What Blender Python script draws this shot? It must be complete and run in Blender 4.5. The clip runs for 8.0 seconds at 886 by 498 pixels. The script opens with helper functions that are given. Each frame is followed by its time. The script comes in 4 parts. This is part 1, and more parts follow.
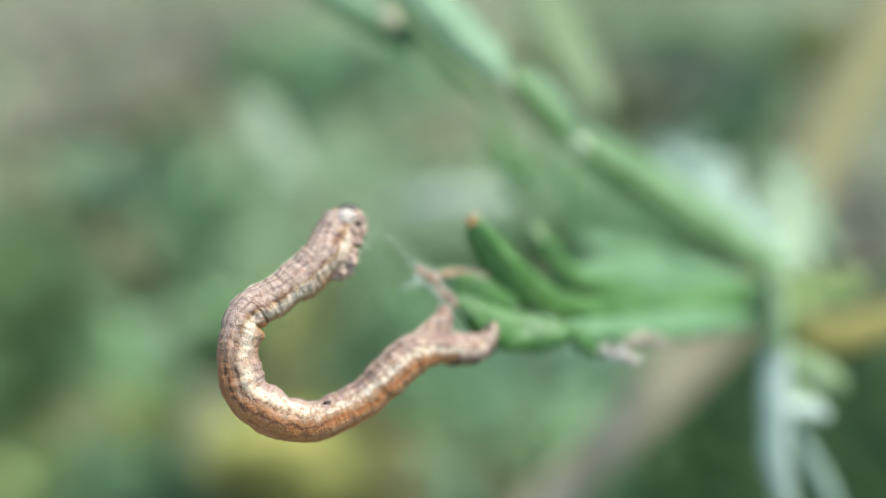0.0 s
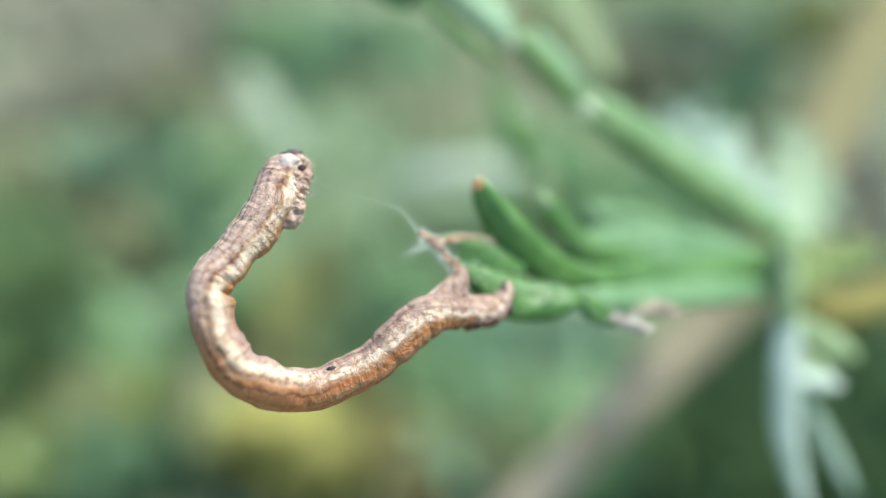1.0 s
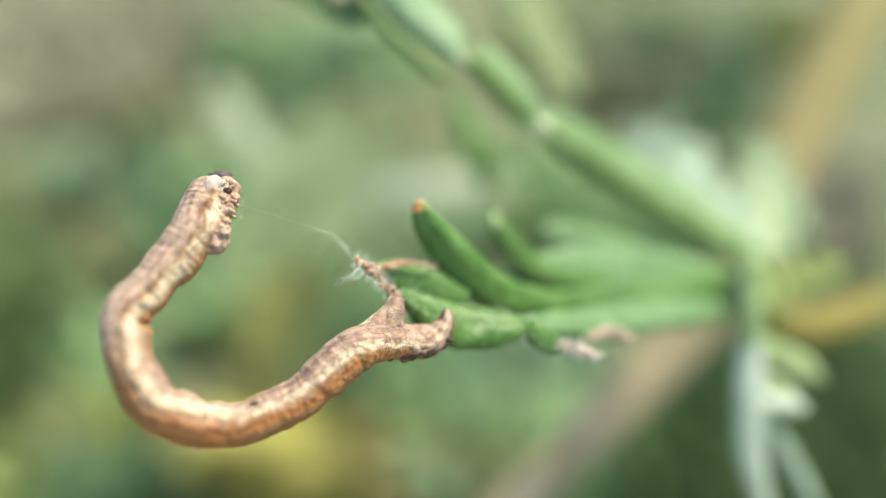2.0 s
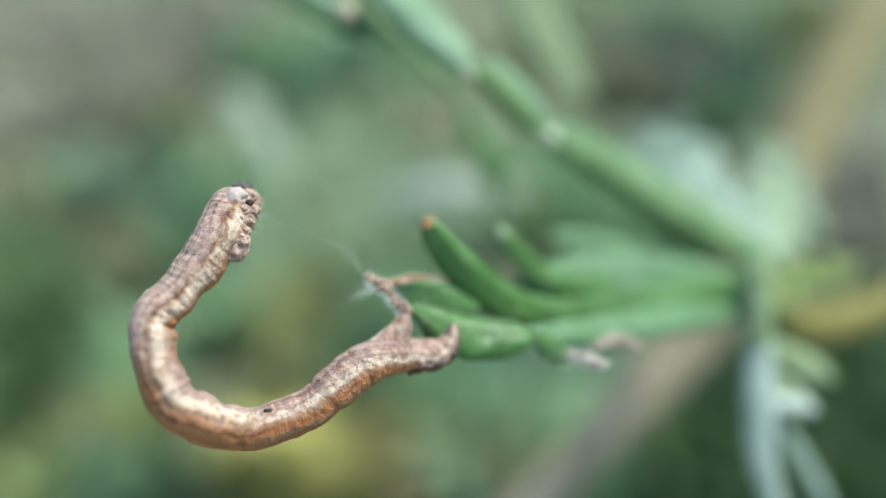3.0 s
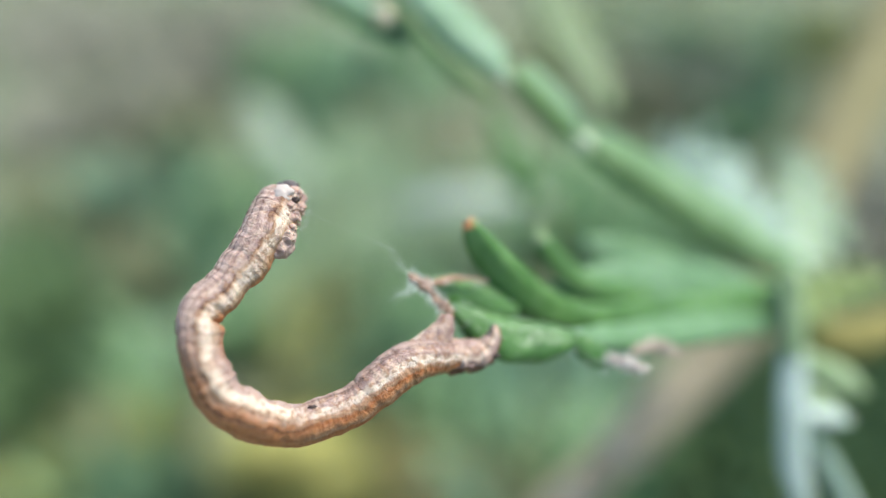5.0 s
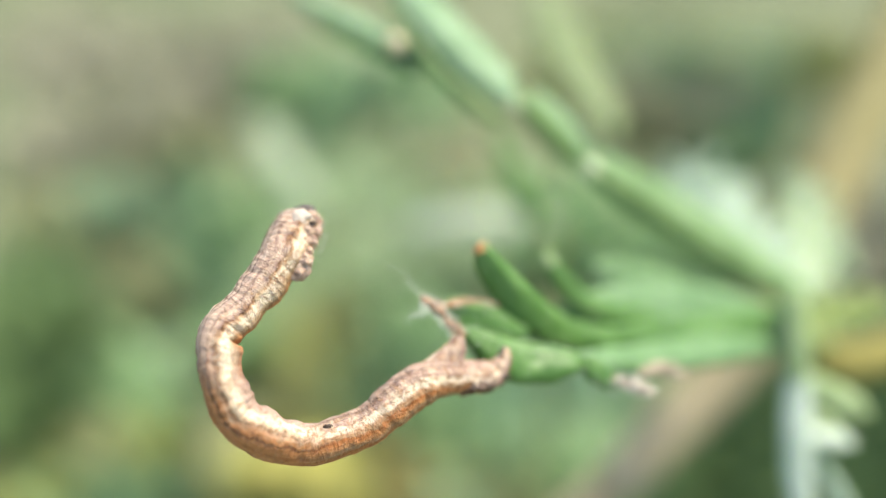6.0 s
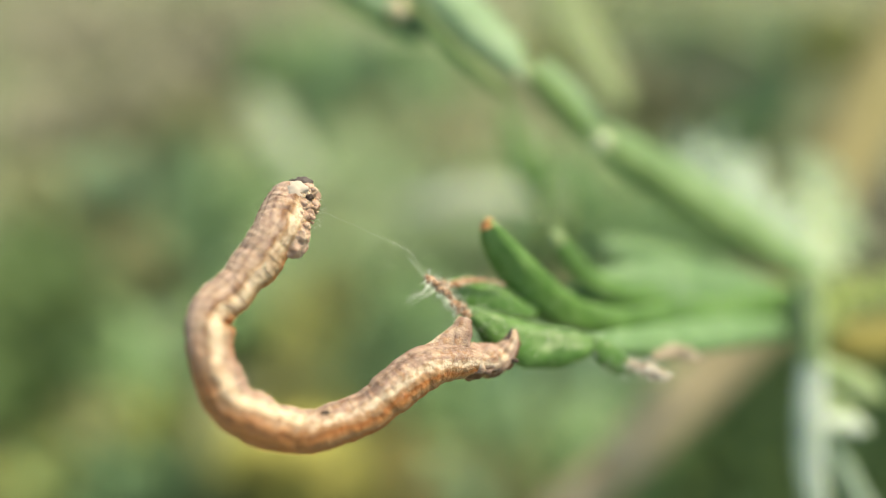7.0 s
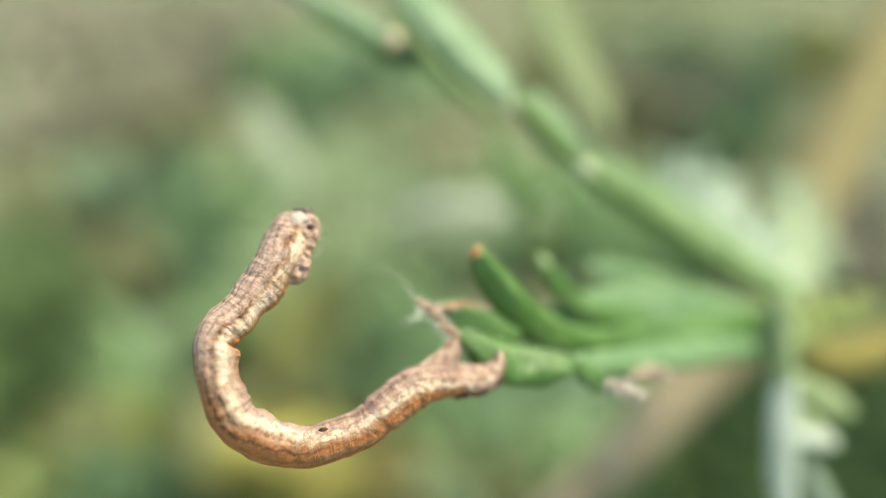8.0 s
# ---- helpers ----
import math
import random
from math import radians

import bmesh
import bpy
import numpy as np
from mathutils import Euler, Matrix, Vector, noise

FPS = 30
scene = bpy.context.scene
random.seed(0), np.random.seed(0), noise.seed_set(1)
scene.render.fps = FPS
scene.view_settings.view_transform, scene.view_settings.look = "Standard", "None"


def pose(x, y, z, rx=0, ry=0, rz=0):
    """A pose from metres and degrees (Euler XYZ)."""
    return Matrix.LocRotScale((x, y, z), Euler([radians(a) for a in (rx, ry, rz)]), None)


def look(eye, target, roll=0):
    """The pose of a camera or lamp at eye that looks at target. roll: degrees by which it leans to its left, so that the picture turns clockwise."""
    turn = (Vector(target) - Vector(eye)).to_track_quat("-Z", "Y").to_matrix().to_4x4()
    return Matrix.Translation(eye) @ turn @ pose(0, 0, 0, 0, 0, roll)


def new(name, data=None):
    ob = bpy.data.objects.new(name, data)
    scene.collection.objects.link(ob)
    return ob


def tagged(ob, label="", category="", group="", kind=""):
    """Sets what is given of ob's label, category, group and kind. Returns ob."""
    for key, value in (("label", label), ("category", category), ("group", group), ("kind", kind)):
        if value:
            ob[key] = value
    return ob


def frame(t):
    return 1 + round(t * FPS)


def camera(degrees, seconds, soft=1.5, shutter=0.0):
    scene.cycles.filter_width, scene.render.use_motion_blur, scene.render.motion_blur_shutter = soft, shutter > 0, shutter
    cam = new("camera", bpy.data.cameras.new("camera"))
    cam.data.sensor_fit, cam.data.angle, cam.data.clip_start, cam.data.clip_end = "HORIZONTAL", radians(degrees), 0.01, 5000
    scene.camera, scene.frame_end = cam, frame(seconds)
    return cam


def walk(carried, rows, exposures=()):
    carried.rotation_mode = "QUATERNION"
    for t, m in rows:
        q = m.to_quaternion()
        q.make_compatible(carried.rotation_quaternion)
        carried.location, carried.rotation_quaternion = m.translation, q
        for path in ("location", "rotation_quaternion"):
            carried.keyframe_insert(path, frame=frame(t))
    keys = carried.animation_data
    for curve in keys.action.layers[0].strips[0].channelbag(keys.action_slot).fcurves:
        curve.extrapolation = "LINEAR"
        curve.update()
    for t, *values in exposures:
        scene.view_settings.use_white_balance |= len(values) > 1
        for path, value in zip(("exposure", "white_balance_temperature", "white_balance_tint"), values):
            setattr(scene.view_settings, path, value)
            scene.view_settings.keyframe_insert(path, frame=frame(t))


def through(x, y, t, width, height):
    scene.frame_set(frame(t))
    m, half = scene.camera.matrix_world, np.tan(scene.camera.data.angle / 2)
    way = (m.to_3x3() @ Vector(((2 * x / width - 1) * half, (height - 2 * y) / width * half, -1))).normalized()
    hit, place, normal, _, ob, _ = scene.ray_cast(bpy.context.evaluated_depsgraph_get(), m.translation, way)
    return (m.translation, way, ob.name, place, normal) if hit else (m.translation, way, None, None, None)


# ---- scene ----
# ------------------------------------------------------------------ camera
# The plant is laid out in millimetres in a frame of its own: x right, y ahead, z up along
# the first view; BASE turns that frame into the world, which looks down on the meadow.
EYE, TILT = 0.30, -38.0
BASE = pose(0, 0, EYE, TILT)
cam = camera(60.0, 8.0, soft=1.2)
cam.data.dof.use_dof = True
cam.data.dof.focus_distance = 0.0392
cam.data.dof.aperture_fstop = 8.3
PATH = [
    (0, 0.00, 0.00, 0.00, 90.00, 0.00, 0.00),
    (0.2, -0.61, -0.22, -0.44, 90.20, 0.56, 0.25),
    (0.3, -0.21, -0.38, -0.90, 89.56, 0.00, -0.37),
    (0.5, -0.15, -0.05, -1.04, 89.31, 0.07, -0.23),
    (0.7, -0.37, 0.74, -0.81, 88.81, 0.24, 0.11),
    (0.8, -0.32, 1.15, -1.08, 88.60, 0.08, -0.32),
    (1, -0.42, 2.00, -0.81, 88.38, 0.16, -0.18),
    (1.2, 0.66, 2.81, -0.77, 88.54, -0.46, -0.49),
    (1.3, 0.79, 3.27, -0.76, 88.25, -0.12, -0.87),
    (1.5, 1.62, 3.96, -0.74, 88.23, -0.31, -1.09),
    (1.7, 1.99, 4.25, -0.47, 88.90, -0.05, -1.49),
    (2.8, 2.97, 2.43, 0.92, 89.68, 1.97, 0.98),
    (3, 2.76, 2.54, 1.00, 89.01, 1.53, 0.07),
    (3.2, 2.02, 1.35, 0.18, 88.93, 1.22, 0.67),
    (3.3, 1.69, 1.75, 0.83, 89.36, 1.28, 0.12),
    (3.5, 1.70, 1.17, 0.42, 89.57, 0.73, -0.34),
    (3.7, 1.31, 0.53, 0.62, 90.28, 1.20, 0.59),
    (3.8, 1.18, 0.87, 0.65, 89.99, 1.27, 0.06),
    (4, 1.47, 0.84, -0.06, 90.15, 1.05, 0.44),
    (4.2, 1.82, 1.76, -0.28, 89.68, 0.88, 0.23),
    (5.3, 0.49, 2.52, 0.26, 90.19, 0.61, 1.03),
    (5.5, 0.31, 2.54, 0.12, 90.22, 0.42, 0.90),
    (5.7, 0.29, 2.45, 0.56, 90.60, 0.42, 1.12),
    (5.8, 0.37, 1.97, 0.99, 90.77, 0.41, 1.04),
    (6, 0.43, 1.37, 0.48, 91.54, 0.42, 1.05),
    (6.2, 0.05, 1.61, 0.90, 91.83, 0.45, 1.25),
    (6.3, -0.02, 2.00, 1.20, 91.82, 0.55, 1.19),
    (6.5, 0.40, 2.47, 0.88, 91.26, 0.15, 0.78),
    (6.7, -0.10, 3.56, 0.56, 90.30, 0.34, 0.89),
    (6.8, -0.60, 3.81, 0.44, 90.27, 0.39, 1.53),
    (7, 0.00, 3.90, 0.42, 89.93, 0.11, 0.90),
    (7.2, 0.61, 2.92, 0.04, 90.00, -0.21, 0.40),
    (7.3, 0.69, 2.32, 0.11, 90.35, -0.06, 0.05),
    (7.5, 0.02, 1.58, 0.24, 90.65, 0.27, -0.16),
    (7.7, -0.15, 1.06, 0.74, 90.89, 0.16, 0.29),
    (7.8, -0.27, 1.01, 1.20, 90.70, -0.04, 0.26),
    (8, -0.03, 1.11, 1.71, 90.24, -0.47, 0.17),
]
EXPOSURES = [(0, 0.66, 6200, 0), (0.5, 0.70, 6300, 0), (1, 0.75, 6200, 0), (1.2, 0.84, 7100, -1), (1.5, 0.90, 8000, -2), (3, 0.45, 6000, 1), (3.2, 0.46, 6300, 1), (3.5, 0.56, 5700, 2),
             (4, 0.70, 7500, -1), (5.5, 0.60, 5600, 8), (6, 0.93, 7200, 2), (6.5, 0.93, 8700, 0), (7, 0.66, 8600, -1), (7.2, 0.54, 7500, 0), (7.5, 0.65, 6700, 1), (8, 0.72, 7800, 0)]
walk(cam, [(t, BASE @ pose(x / 1000, y / 1000, z / 1000, rx, ry, rz)) for t, x, y, z, rx, ry, rz in PATH], EXPOSURES)

# ------------------------------------------------------------------ light
SUN_WAY = (BASE.to_3x3() @ Vector((0.47, -0.33, 0.83))).normalized()
world = bpy.data.worlds.new("sky")
scene.world = world
world.use_nodes = True
sky = world.node_tree.nodes.new("ShaderNodeTexSky")
sky.sky_type, sky.sun_disc = "NISHITA", False
sky.sun_elevation = math.asin(SUN_WAY.z)
sky.sun_rotation = math.atan2(SUN_WAY.x, SUN_WAY.y)
back = world.node_tree.nodes["Background"]
back.inputs[1].default_value = 0.15
world.node_tree.links.new(sky.outputs[0], back.inputs[0])
sun = new("sun", bpy.data.lights.new("sun", "SUN"))
sun.data.energy, sun.data.angle, sun.data.color = 3.8, radians(1.5), (1.0, 0.95, 0.86)
sun.matrix_world = look(SUN_WAY * 5, (0, 0, 0))


# ------------------------------------------------------------------ materials
class Nodes:
    """A small builder of node materials."""

    def __init__(self, name, rough=0.6, spec=0.3):
        self.mat = bpy.data.materials.new(name)
        self.mat.use_nodes = True
        self.tree = self.mat.node_tree
        self.bsdf = self.tree.nodes["Principled BSDF"]
        self.bsdf.inputs["Roughness"].default_value = rough
        self.bsdf.inputs["Specular IOR Level"].default_value = spec

    def add(self, kind, **sets):
        node = self.tree.nodes.new(kind)
        for key, value in sets.items():
            node.inputs[key].default_value = value
        return node

    def link(self, a, b):
        self.tree.links.new(a, b)

    def coords(self, which="Object"):
        return self.tree.nodes.new("ShaderNodeTexCoord").outputs[which]

    def noise(self, vector, scale, detail=4.0, rough=0.55):
        node = self.add("ShaderNodeTexNoise", Scale=scale, Detail=detail, Roughness=rough)
        self.link(vector, node.inputs["Vector"])
        return node.outputs["Fac"]

    def ramp(self, fac, stops, smooth=False):
        node = self.tree.nodes.new("ShaderNodeValToRGB")
        if smooth:
            node.color_ramp.interpolation = "EASE"
        el = node.color_ramp.elements
        while len(el) < len(stops):
            el.new(0.5)
        for e, (p, c) in zip(el, stops):
            e.position = p
            e.color = (*c, 1) if len(c) == 3 else c
        self.link(fac, node.inputs[0])
        return node.outputs[0]

    def mix(self, fac, a, b, how="MIX"):
        node = self.tree.nodes.new("ShaderNodeMix")
        node.data_type, node.blend_type = "RGBA", how
        for value, k in ((fac, 0), (a, 6), (b, 7)):
            if isinstance(value, (int, float)):
                node.inputs[k].default_value = value
            elif isinstance(value, tuple):
                node.inputs[k].default_value = (*value, 1)
            else:
                self.link(value, node.inputs[k])
        return node.outputs[2]

    def math(self, how, a, b=0.0, c=0.0):
        node = self.tree.nodes.new("ShaderNodeMath")
        node.operation = how
        for value, k in ((a, 0), (b, 1), (c, 2)):
            if isinstance(value, (int, float)):
                node.inputs[k].default_value = value
            else:
                self.link(value, node.inputs[k])
        return node.outputs[0]

    def bump(self, height, strength, distance):
        node = self.add("ShaderNodeBump", Strength=strength, Distance=distance)
        self.link(height, node.inputs["Height"])
        self.link(node.outputs[0], self.bsdf.inputs["Normal"])

    def colour(self, socket):
        self.link(socket, self.bsdf.inputs["Base Color"])
        return self.mat


def leafy(name, dark, mid, light, rough=0.55, dots=0.0, through=0.15):
    """Fleshy leaf skin: mottled at two scales, with pale pin-prick hairs and a little glow through."""
    n = Nodes(name, rough, 0.35)
    uvw = n.coords()
    big, fine = n.noise(uvw, 350, 3), n.noise(uvw, 2600, 4)
    c = n.ramp(big, [(0.3, dark), (0.5, mid), (0.72, light)])
    c = n.mix(n.math("MULTIPLY", n.ramp(fine, [(0.42, (0, 0, 0)), (0.62, (1, 1, 1))]), 0.45), c, light)
    if dots:
        cell = n.tree.nodes.new("ShaderNodeTexVoronoi")
        cell.inputs["Scale"].default_value = 2900
        n.link(uvw, cell.inputs["Vector"])
        spot = n.ramp(cell.outputs["Distance"], [(0.0, (1, 1, 1)), (0.10, (1, 1, 1)), (0.16, (0, 0, 0))])
        few = n.ramp(n.noise(uvw, 500, 2), [(0.44, (0, 0, 0)), (0.54, (1, 1, 1))])
        c = n.mix(n.math("MULTIPLY", n.math("MULTIPLY", spot, few), dots), c, (0.75, 0.8, 0.62))
    n.bump(fine, 0.8, 0.00012)
    n.bsdf.inputs["Subsurface Weight"].default_value = through
    n.bsdf.inputs["Subsurface Radius"].default_value = (0.6, 1.0, 0.3)
    n.bsdf.inputs["Subsurface Scale"].default_value = 0.0006
    return n.colour(c)


def withered(name, dark, mid, light, scale=900, rough=0.8, relief=0.00015):
    """Dry plant skin: streaks and flecks, rough."""
    n = Nodes(name, rough, 0.2)
    uvw = n.coords()
    c = n.ramp(n.noise(uvw, scale, 5, 0.65), [(0.36, dark), (0.5, mid), (0.64, light)])
    n.bump(n.noise(uvw, scale * 2.5, 4), 0.7, relief)
    return n.colour(c)


def meadow(name, stops):
    """Blades and leaves of the meadow: each island takes its own tone."""
    n = Nodes(name, 0.55, 0.3)
    geo = n.tree.nodes.new("ShaderNodeNewGeometry")
    c = n.ramp(geo.outputs["Random Per Island"], [(i / (len(stops) - 1), s) for i, s in enumerate(stops)])
    c = n.mix(n.math("MULTIPLY", n.noise(n.coords(), 60, 4), 0.5), c, stops[len(stops) // 2])
    return n.colour(c)


LEAF = leafy("leaf_green", (0.036, 0.102, 0.016), (0.067, 0.158, 0.031), (0.125, 0.232, 0.068), 0.40, 1.0, 0.12)
# same leaf as leaf_green, its sheen put into a lighter base colour
LEAF_SHEEN = leafy("leaf_sheen_green", (0.070, 0.152, 0.056), (0.108, 0.205, 0.086), (0.158, 0.262, 0.128), 0.5, 0.4)
LEAF_WHITE = leafy("leaf_whitish", (0.34, 0.42, 0.32), (0.46, 0.53, 0.43), (0.58, 0.64, 0.55), 0.7)
LEAF_CREAM = leafy("leaf_cream", (0.36, 0.40, 0.29), (0.45, 0.48, 0.365), (0.54, 0.56, 0.45), 0.7)
LEAF_HAZE = leafy("leaf_hazy", (0.23, 0.31, 0.225), (0.30, 0.385, 0.29), (0.38, 0.46, 0.37), 0.8)
# darker green for the lobes' shaded lower sides; the dark weeds share it
LEAF_SHADE_AND_WEED = leafy("leaf_shade_and_weed", (0.062, 0.122, 0.030), (0.096, 0.170, 0.050), (0.140, 0.225, 0.082), 0.6)
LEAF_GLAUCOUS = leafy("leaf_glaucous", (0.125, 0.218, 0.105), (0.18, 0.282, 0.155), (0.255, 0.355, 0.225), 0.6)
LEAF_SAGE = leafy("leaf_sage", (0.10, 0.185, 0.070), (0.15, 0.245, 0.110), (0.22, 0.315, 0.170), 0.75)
LEAF_SOFT = leafy("leaf_soft_pale", (0.21, 0.285, 0.165), (0.28, 0.355, 0.22), (0.36, 0.43, 0.29), 0.8)
LEAF_MIST = leafy("leaf_misty", (0.24, 0.30, 0.19), (0.33, 0.39, 0.26), (0.42, 0.47, 0.34), 0.8)
LEAF_YELLOW = leafy("leaf_yellowish", (0.20, 0.29, 0.12), (0.27, 0.35, 0.17), (0.35, 0.42, 0.23), 0.6)
LEAF_OLIVE = leafy("leaf_olive", (0.11, 0.155, 0.062), (0.15, 0.195, 0.088), (0.20, 0.245, 0.122), 0.7)
LEAF_LIME = leafy("leaf_lime", (0.14, 0.20, 0.055), (0.20, 0.255, 0.08), (0.26, 0.305, 0.115), 0.7)
TIP_ORANGE = withered("tip_orange", (0.42, 0.17, 0.07), (0.60, 0.28, 0.12), (0.72, 0.42, 0.22))
TIP_CREAM = withered("tip_cream", (0.52, 0.44, 0.28), (0.62, 0.54, 0.36), (0.70, 0.62, 0.46))
TIP_PALE = withered("tip_pale", (0.40, 0.46, 0.28), (0.50, 0.55, 0.36), (0.60, 0.64, 0.46))
DRY = withered("leaf_withered", (0.15, 0.068, 0.036), (0.42, 0.235, 0.145), (0.70, 0.50, 0.38), 4200)
DRY_PALE = withered("leaf_dry_pale", (0.22, 0.13, 0.08), (0.50, 0.40, 0.31), (0.78, 0.72, 0.65), 3200)
FLOCK = withered("white_fluff", (0.55, 0.48, 0.44), (0.74, 0.70, 0.66), (0.86, 0.84, 0.80), 3600)
DRY_BEIGE = withered("leaf_dry_beige", (0.23, 0.18, 0.13), (0.31, 0.25, 0.19), (0.40, 0.33, 0.26), 1500)


def straw():
    """Stem skin: dry and pinkish tan below, olive where it is still alive higher up."""
    n = Nodes("stem_tan", 0.7, 0.2)
    p = n.coords()
    xyz = n.tree.nodes.new("ShaderNodeSeparateXYZ")
    n.link(p, xyz.inputs[0])
    grain = n.noise(p, 260, 5, 0.65)
    low = n.ramp(grain, [(0.36, (0.48, 0.37, 0.235)), (0.5, (0.54, 0.42, 0.275)), (0.64, (0.60, 0.475, 0.32))])
    high = n.ramp(grain, [(0.36, (0.275, 0.235, 0.105)), (0.5, (0.315, 0.268, 0.125)), (0.64, (0.36, 0.305, 0.155))])
    c = n.mix(n.ramp(n.math("ADD", xyz.outputs[2], n.math("MULTIPLY", n.noise(p, 40), 0.02)), [(0.225, (0, 0, 0)), (0.258, (1, 1, 1))]), low, high)
    n.bump(n.noise(p, 700, 4), 0.7, 0.0004)
    return n.colour(c)


STRAW = straw()
PETAL = withered("petal_yellow", (0.40, 0.36, 0.09), (0.48, 0.43, 0.12), (0.56, 0.51, 0.18), 300, 0.6, 0.0002)
OLIVE = withered("stem_olive", (0.15, 0.135, 0.035), (0.24, 0.205, 0.06), (0.32, 0.28, 0.10), 260, 0.7, 0.0004)


def plain(name, colour, rough=0.5, spec=0.4, scale=3000):
    n = Nodes(name, rough, spec)
    c = n.mix(n.noise(n.coords(), scale, 3), tuple(v * 0.8 for v in colour), tuple(min(1, v * 1.15) for v in colour))
    return n.colour(c)


SILK = plain("silk", (0.80, 0.82, 0.74), 0.4, 0.6)
HAIR = plain("white_hair", (0.82, 0.84, 0.76), 0.45, 0.5)
HORN = plain("dark_horn", (0.075, 0.050, 0.040), 0.6, 0.3)
PATCH = plain("white_patch", (0.54, 0.45, 0.39), 0.7, 0.2, 1800)
LEG = plain("brown_leg", (0.42, 0.28, 0.21), 0.5, 0.4, 1500)
GREY = plain("grey_horn", (0.10, 0.080, 0.078), 0.6, 0.3, 6000)


def skin():
    """Caterpillar skin. u runs from head to tail, v round the body (0.5 faces the side, lower v the belly)."""
    n = Nodes("caterpillar_skin", 0.6, 0.25)
    uv = n.tree.nodes.new("ShaderNodeSeparateXYZ")
    n.link(n.coords("UV"), uv.inputs[0])
    u, v = uv.outputs[0], uv.outputs[1]
    # a seamless place on the skin, in millimetres
    angle = n.math("MULTIPLY", v, 2 * math.pi)
    ring = n.tree.nodes.new("ShaderNodeCombineXYZ")
    n.link(n.math("MULTIPLY", u, LENGTH), ring.inputs[0])
    n.link(n.math("SINE", angle), ring.inputs[1])
    n.link(n.math("COSINE", angle), ring.inputs[2])
    p = ring.outputs[0]
    drawn = n.tree.nodes.new("ShaderNodeMapping")           # streaked along the body
    drawn.inputs["Scale"].default_value = (0.14, 1.0, 1.0)
    n.link(p, drawn.inputs[0])
    pinched = n.tree.nodes.new("ShaderNodeMapping")         # creased across it
    pinched.inputs["Scale"].default_value = (1.0, 0.22, 0.22)
    n.link(p, pinched.inputs[0])
    slow = n.math("MULTIPLY", n.math("SUBTRACT", n.noise(p, 1.1, 2, 0.5), 0.5), 0.10)
    quick = n.math("MULTIPLY", n.math("SUBTRACT", n.noise(p, 3.6, 3, 0.6), 0.5), 0.055)
    low = n.ramp(u, [(0.40, (0, 0, 0)), (0.50, (0.065, 0.065, 0.065)), (0.66, (0.065, 0.065, 0.065)), (0.76, (0.0, 0.0, 0.0))])   # the bands turn inwards along the bend
    w = n.math("ADD", n.math("ADD", v, low), n.math("ADD", slow, quick))
    cream, straw_tone, ochre, amber, rust = (0.70, 0.548, 0.420), (0.455, 0.305, 0.190), (0.33, 0.184, 0.096), (0.50, 0.20, 0.074), (0.365, 0.122, 0.040)
    brown, umber, lilac, mauve, pink, peach = (0.120, 0.049, 0.025), (0.062, 0.029, 0.019), (0.310, 0.202, 0.170), (0.178, 0.110, 0.092), (0.430, 0.298, 0.245), (0.43, 0.238, 0.138)
    rose = (0.53, 0.375, 0.295)
    front = n.ramp(w, [(0.20, rust), (0.26, amber), (0.31, ochre), (0.345, straw_tone), (0.375, cream), (0.425, cream), (0.445, ochre), (0.458, brown), (0.475, lilac), (0.515, rose),
                       (0.535, lilac), (0.56, rose), (0.61, pink), (0.622, mauve), (0.635, rose), (0.665, pink), (0.68, brown), (0.70, cream), (0.76, peach)])
    middle = n.ramp(w, [(0.16, brown), (0.22, mauve), (0.28, lilac), (0.33, pink), (0.365, pink), (0.39, cream), (0.445, cream), (0.47, straw_tone), (0.488, brown), (0.508, peach),
                        (0.545, amber), (0.565, brown), (0.59, amber), (0.63, amber), (0.65, rust), (0.68, amber), (0.72, amber), (0.76, rust), (0.84, brown)])
    rear = n.ramp(w, [(0.22, mauve), (0.27, lilac), (0.33, pink), (0.36, mauve), (0.39, lilac), (0.43, pink), (0.455, lilac), (0.475, cream), (0.505, cream), (0.525, peach),
                      (0.550, ochre), (0.57, rust), (0.60, amber), (0.65, ochre), (0.69, rust), (0.74, amber), (0.78, rust), (0.86, brown)])
    c = n.mix(n.ramp(u, [(0.30, (0, 0, 0)), (0.42, (1, 1, 1))], True), front, middle)
    c = n.mix(n.ramp(u, [(0.56, (0, 0, 0)), (0.66, (1, 1, 1))], True), c, rear)
    hind = n.ramp(w, [(0.30, mauve), (0.36, lilac), (0.40, pink), (0.44, lilac), (0.475, rose), (0.50, cream), (0.525, pink), (0.55, lilac), (0.575, brown), (0.60, umber),
                      (0.625, brown), (0.65, ochre), (0.68, straw_tone), (0.74, ochre), (0.82, brown)])
    c = n.mix(n.ramp(u, [(0.945, (0, 0, 0)), (0.975, (1, 1, 1))], True), c, hind)
    # fine lines that run along, soft blotches, cross creases, pin-prick dots
    line = n.noise(drawn.outputs[0], 7.0, 5, 0.65)
    blotch = n.noise(p, 2.0, 4, 0.6)
    fleck = n.noise(p, 7.0, 5, 0.65)
    crease = n.noise(pinched.outputs[0], 4.2, 4, 0.55)
    c = n.mix(n.math("MULTIPLY", n.ramp(line, [(0.52, (0, 0, 0)), (0.62, (1, 1, 1))]), 0.16), c, (0.55, 0.38, 0.26))
    c = n.mix(n.math("MULTIPLY", n.ramp(line, [(0.37, (1, 1, 1)), (0.47, (0, 0, 0))]), 0.25), c, umber)
    side = n.ramp(w, [(0.33, (0, 0, 0)), (0.40, (1, 1, 1)), (0.48, (1, 1, 1)), (0.56, (0, 0, 0))])
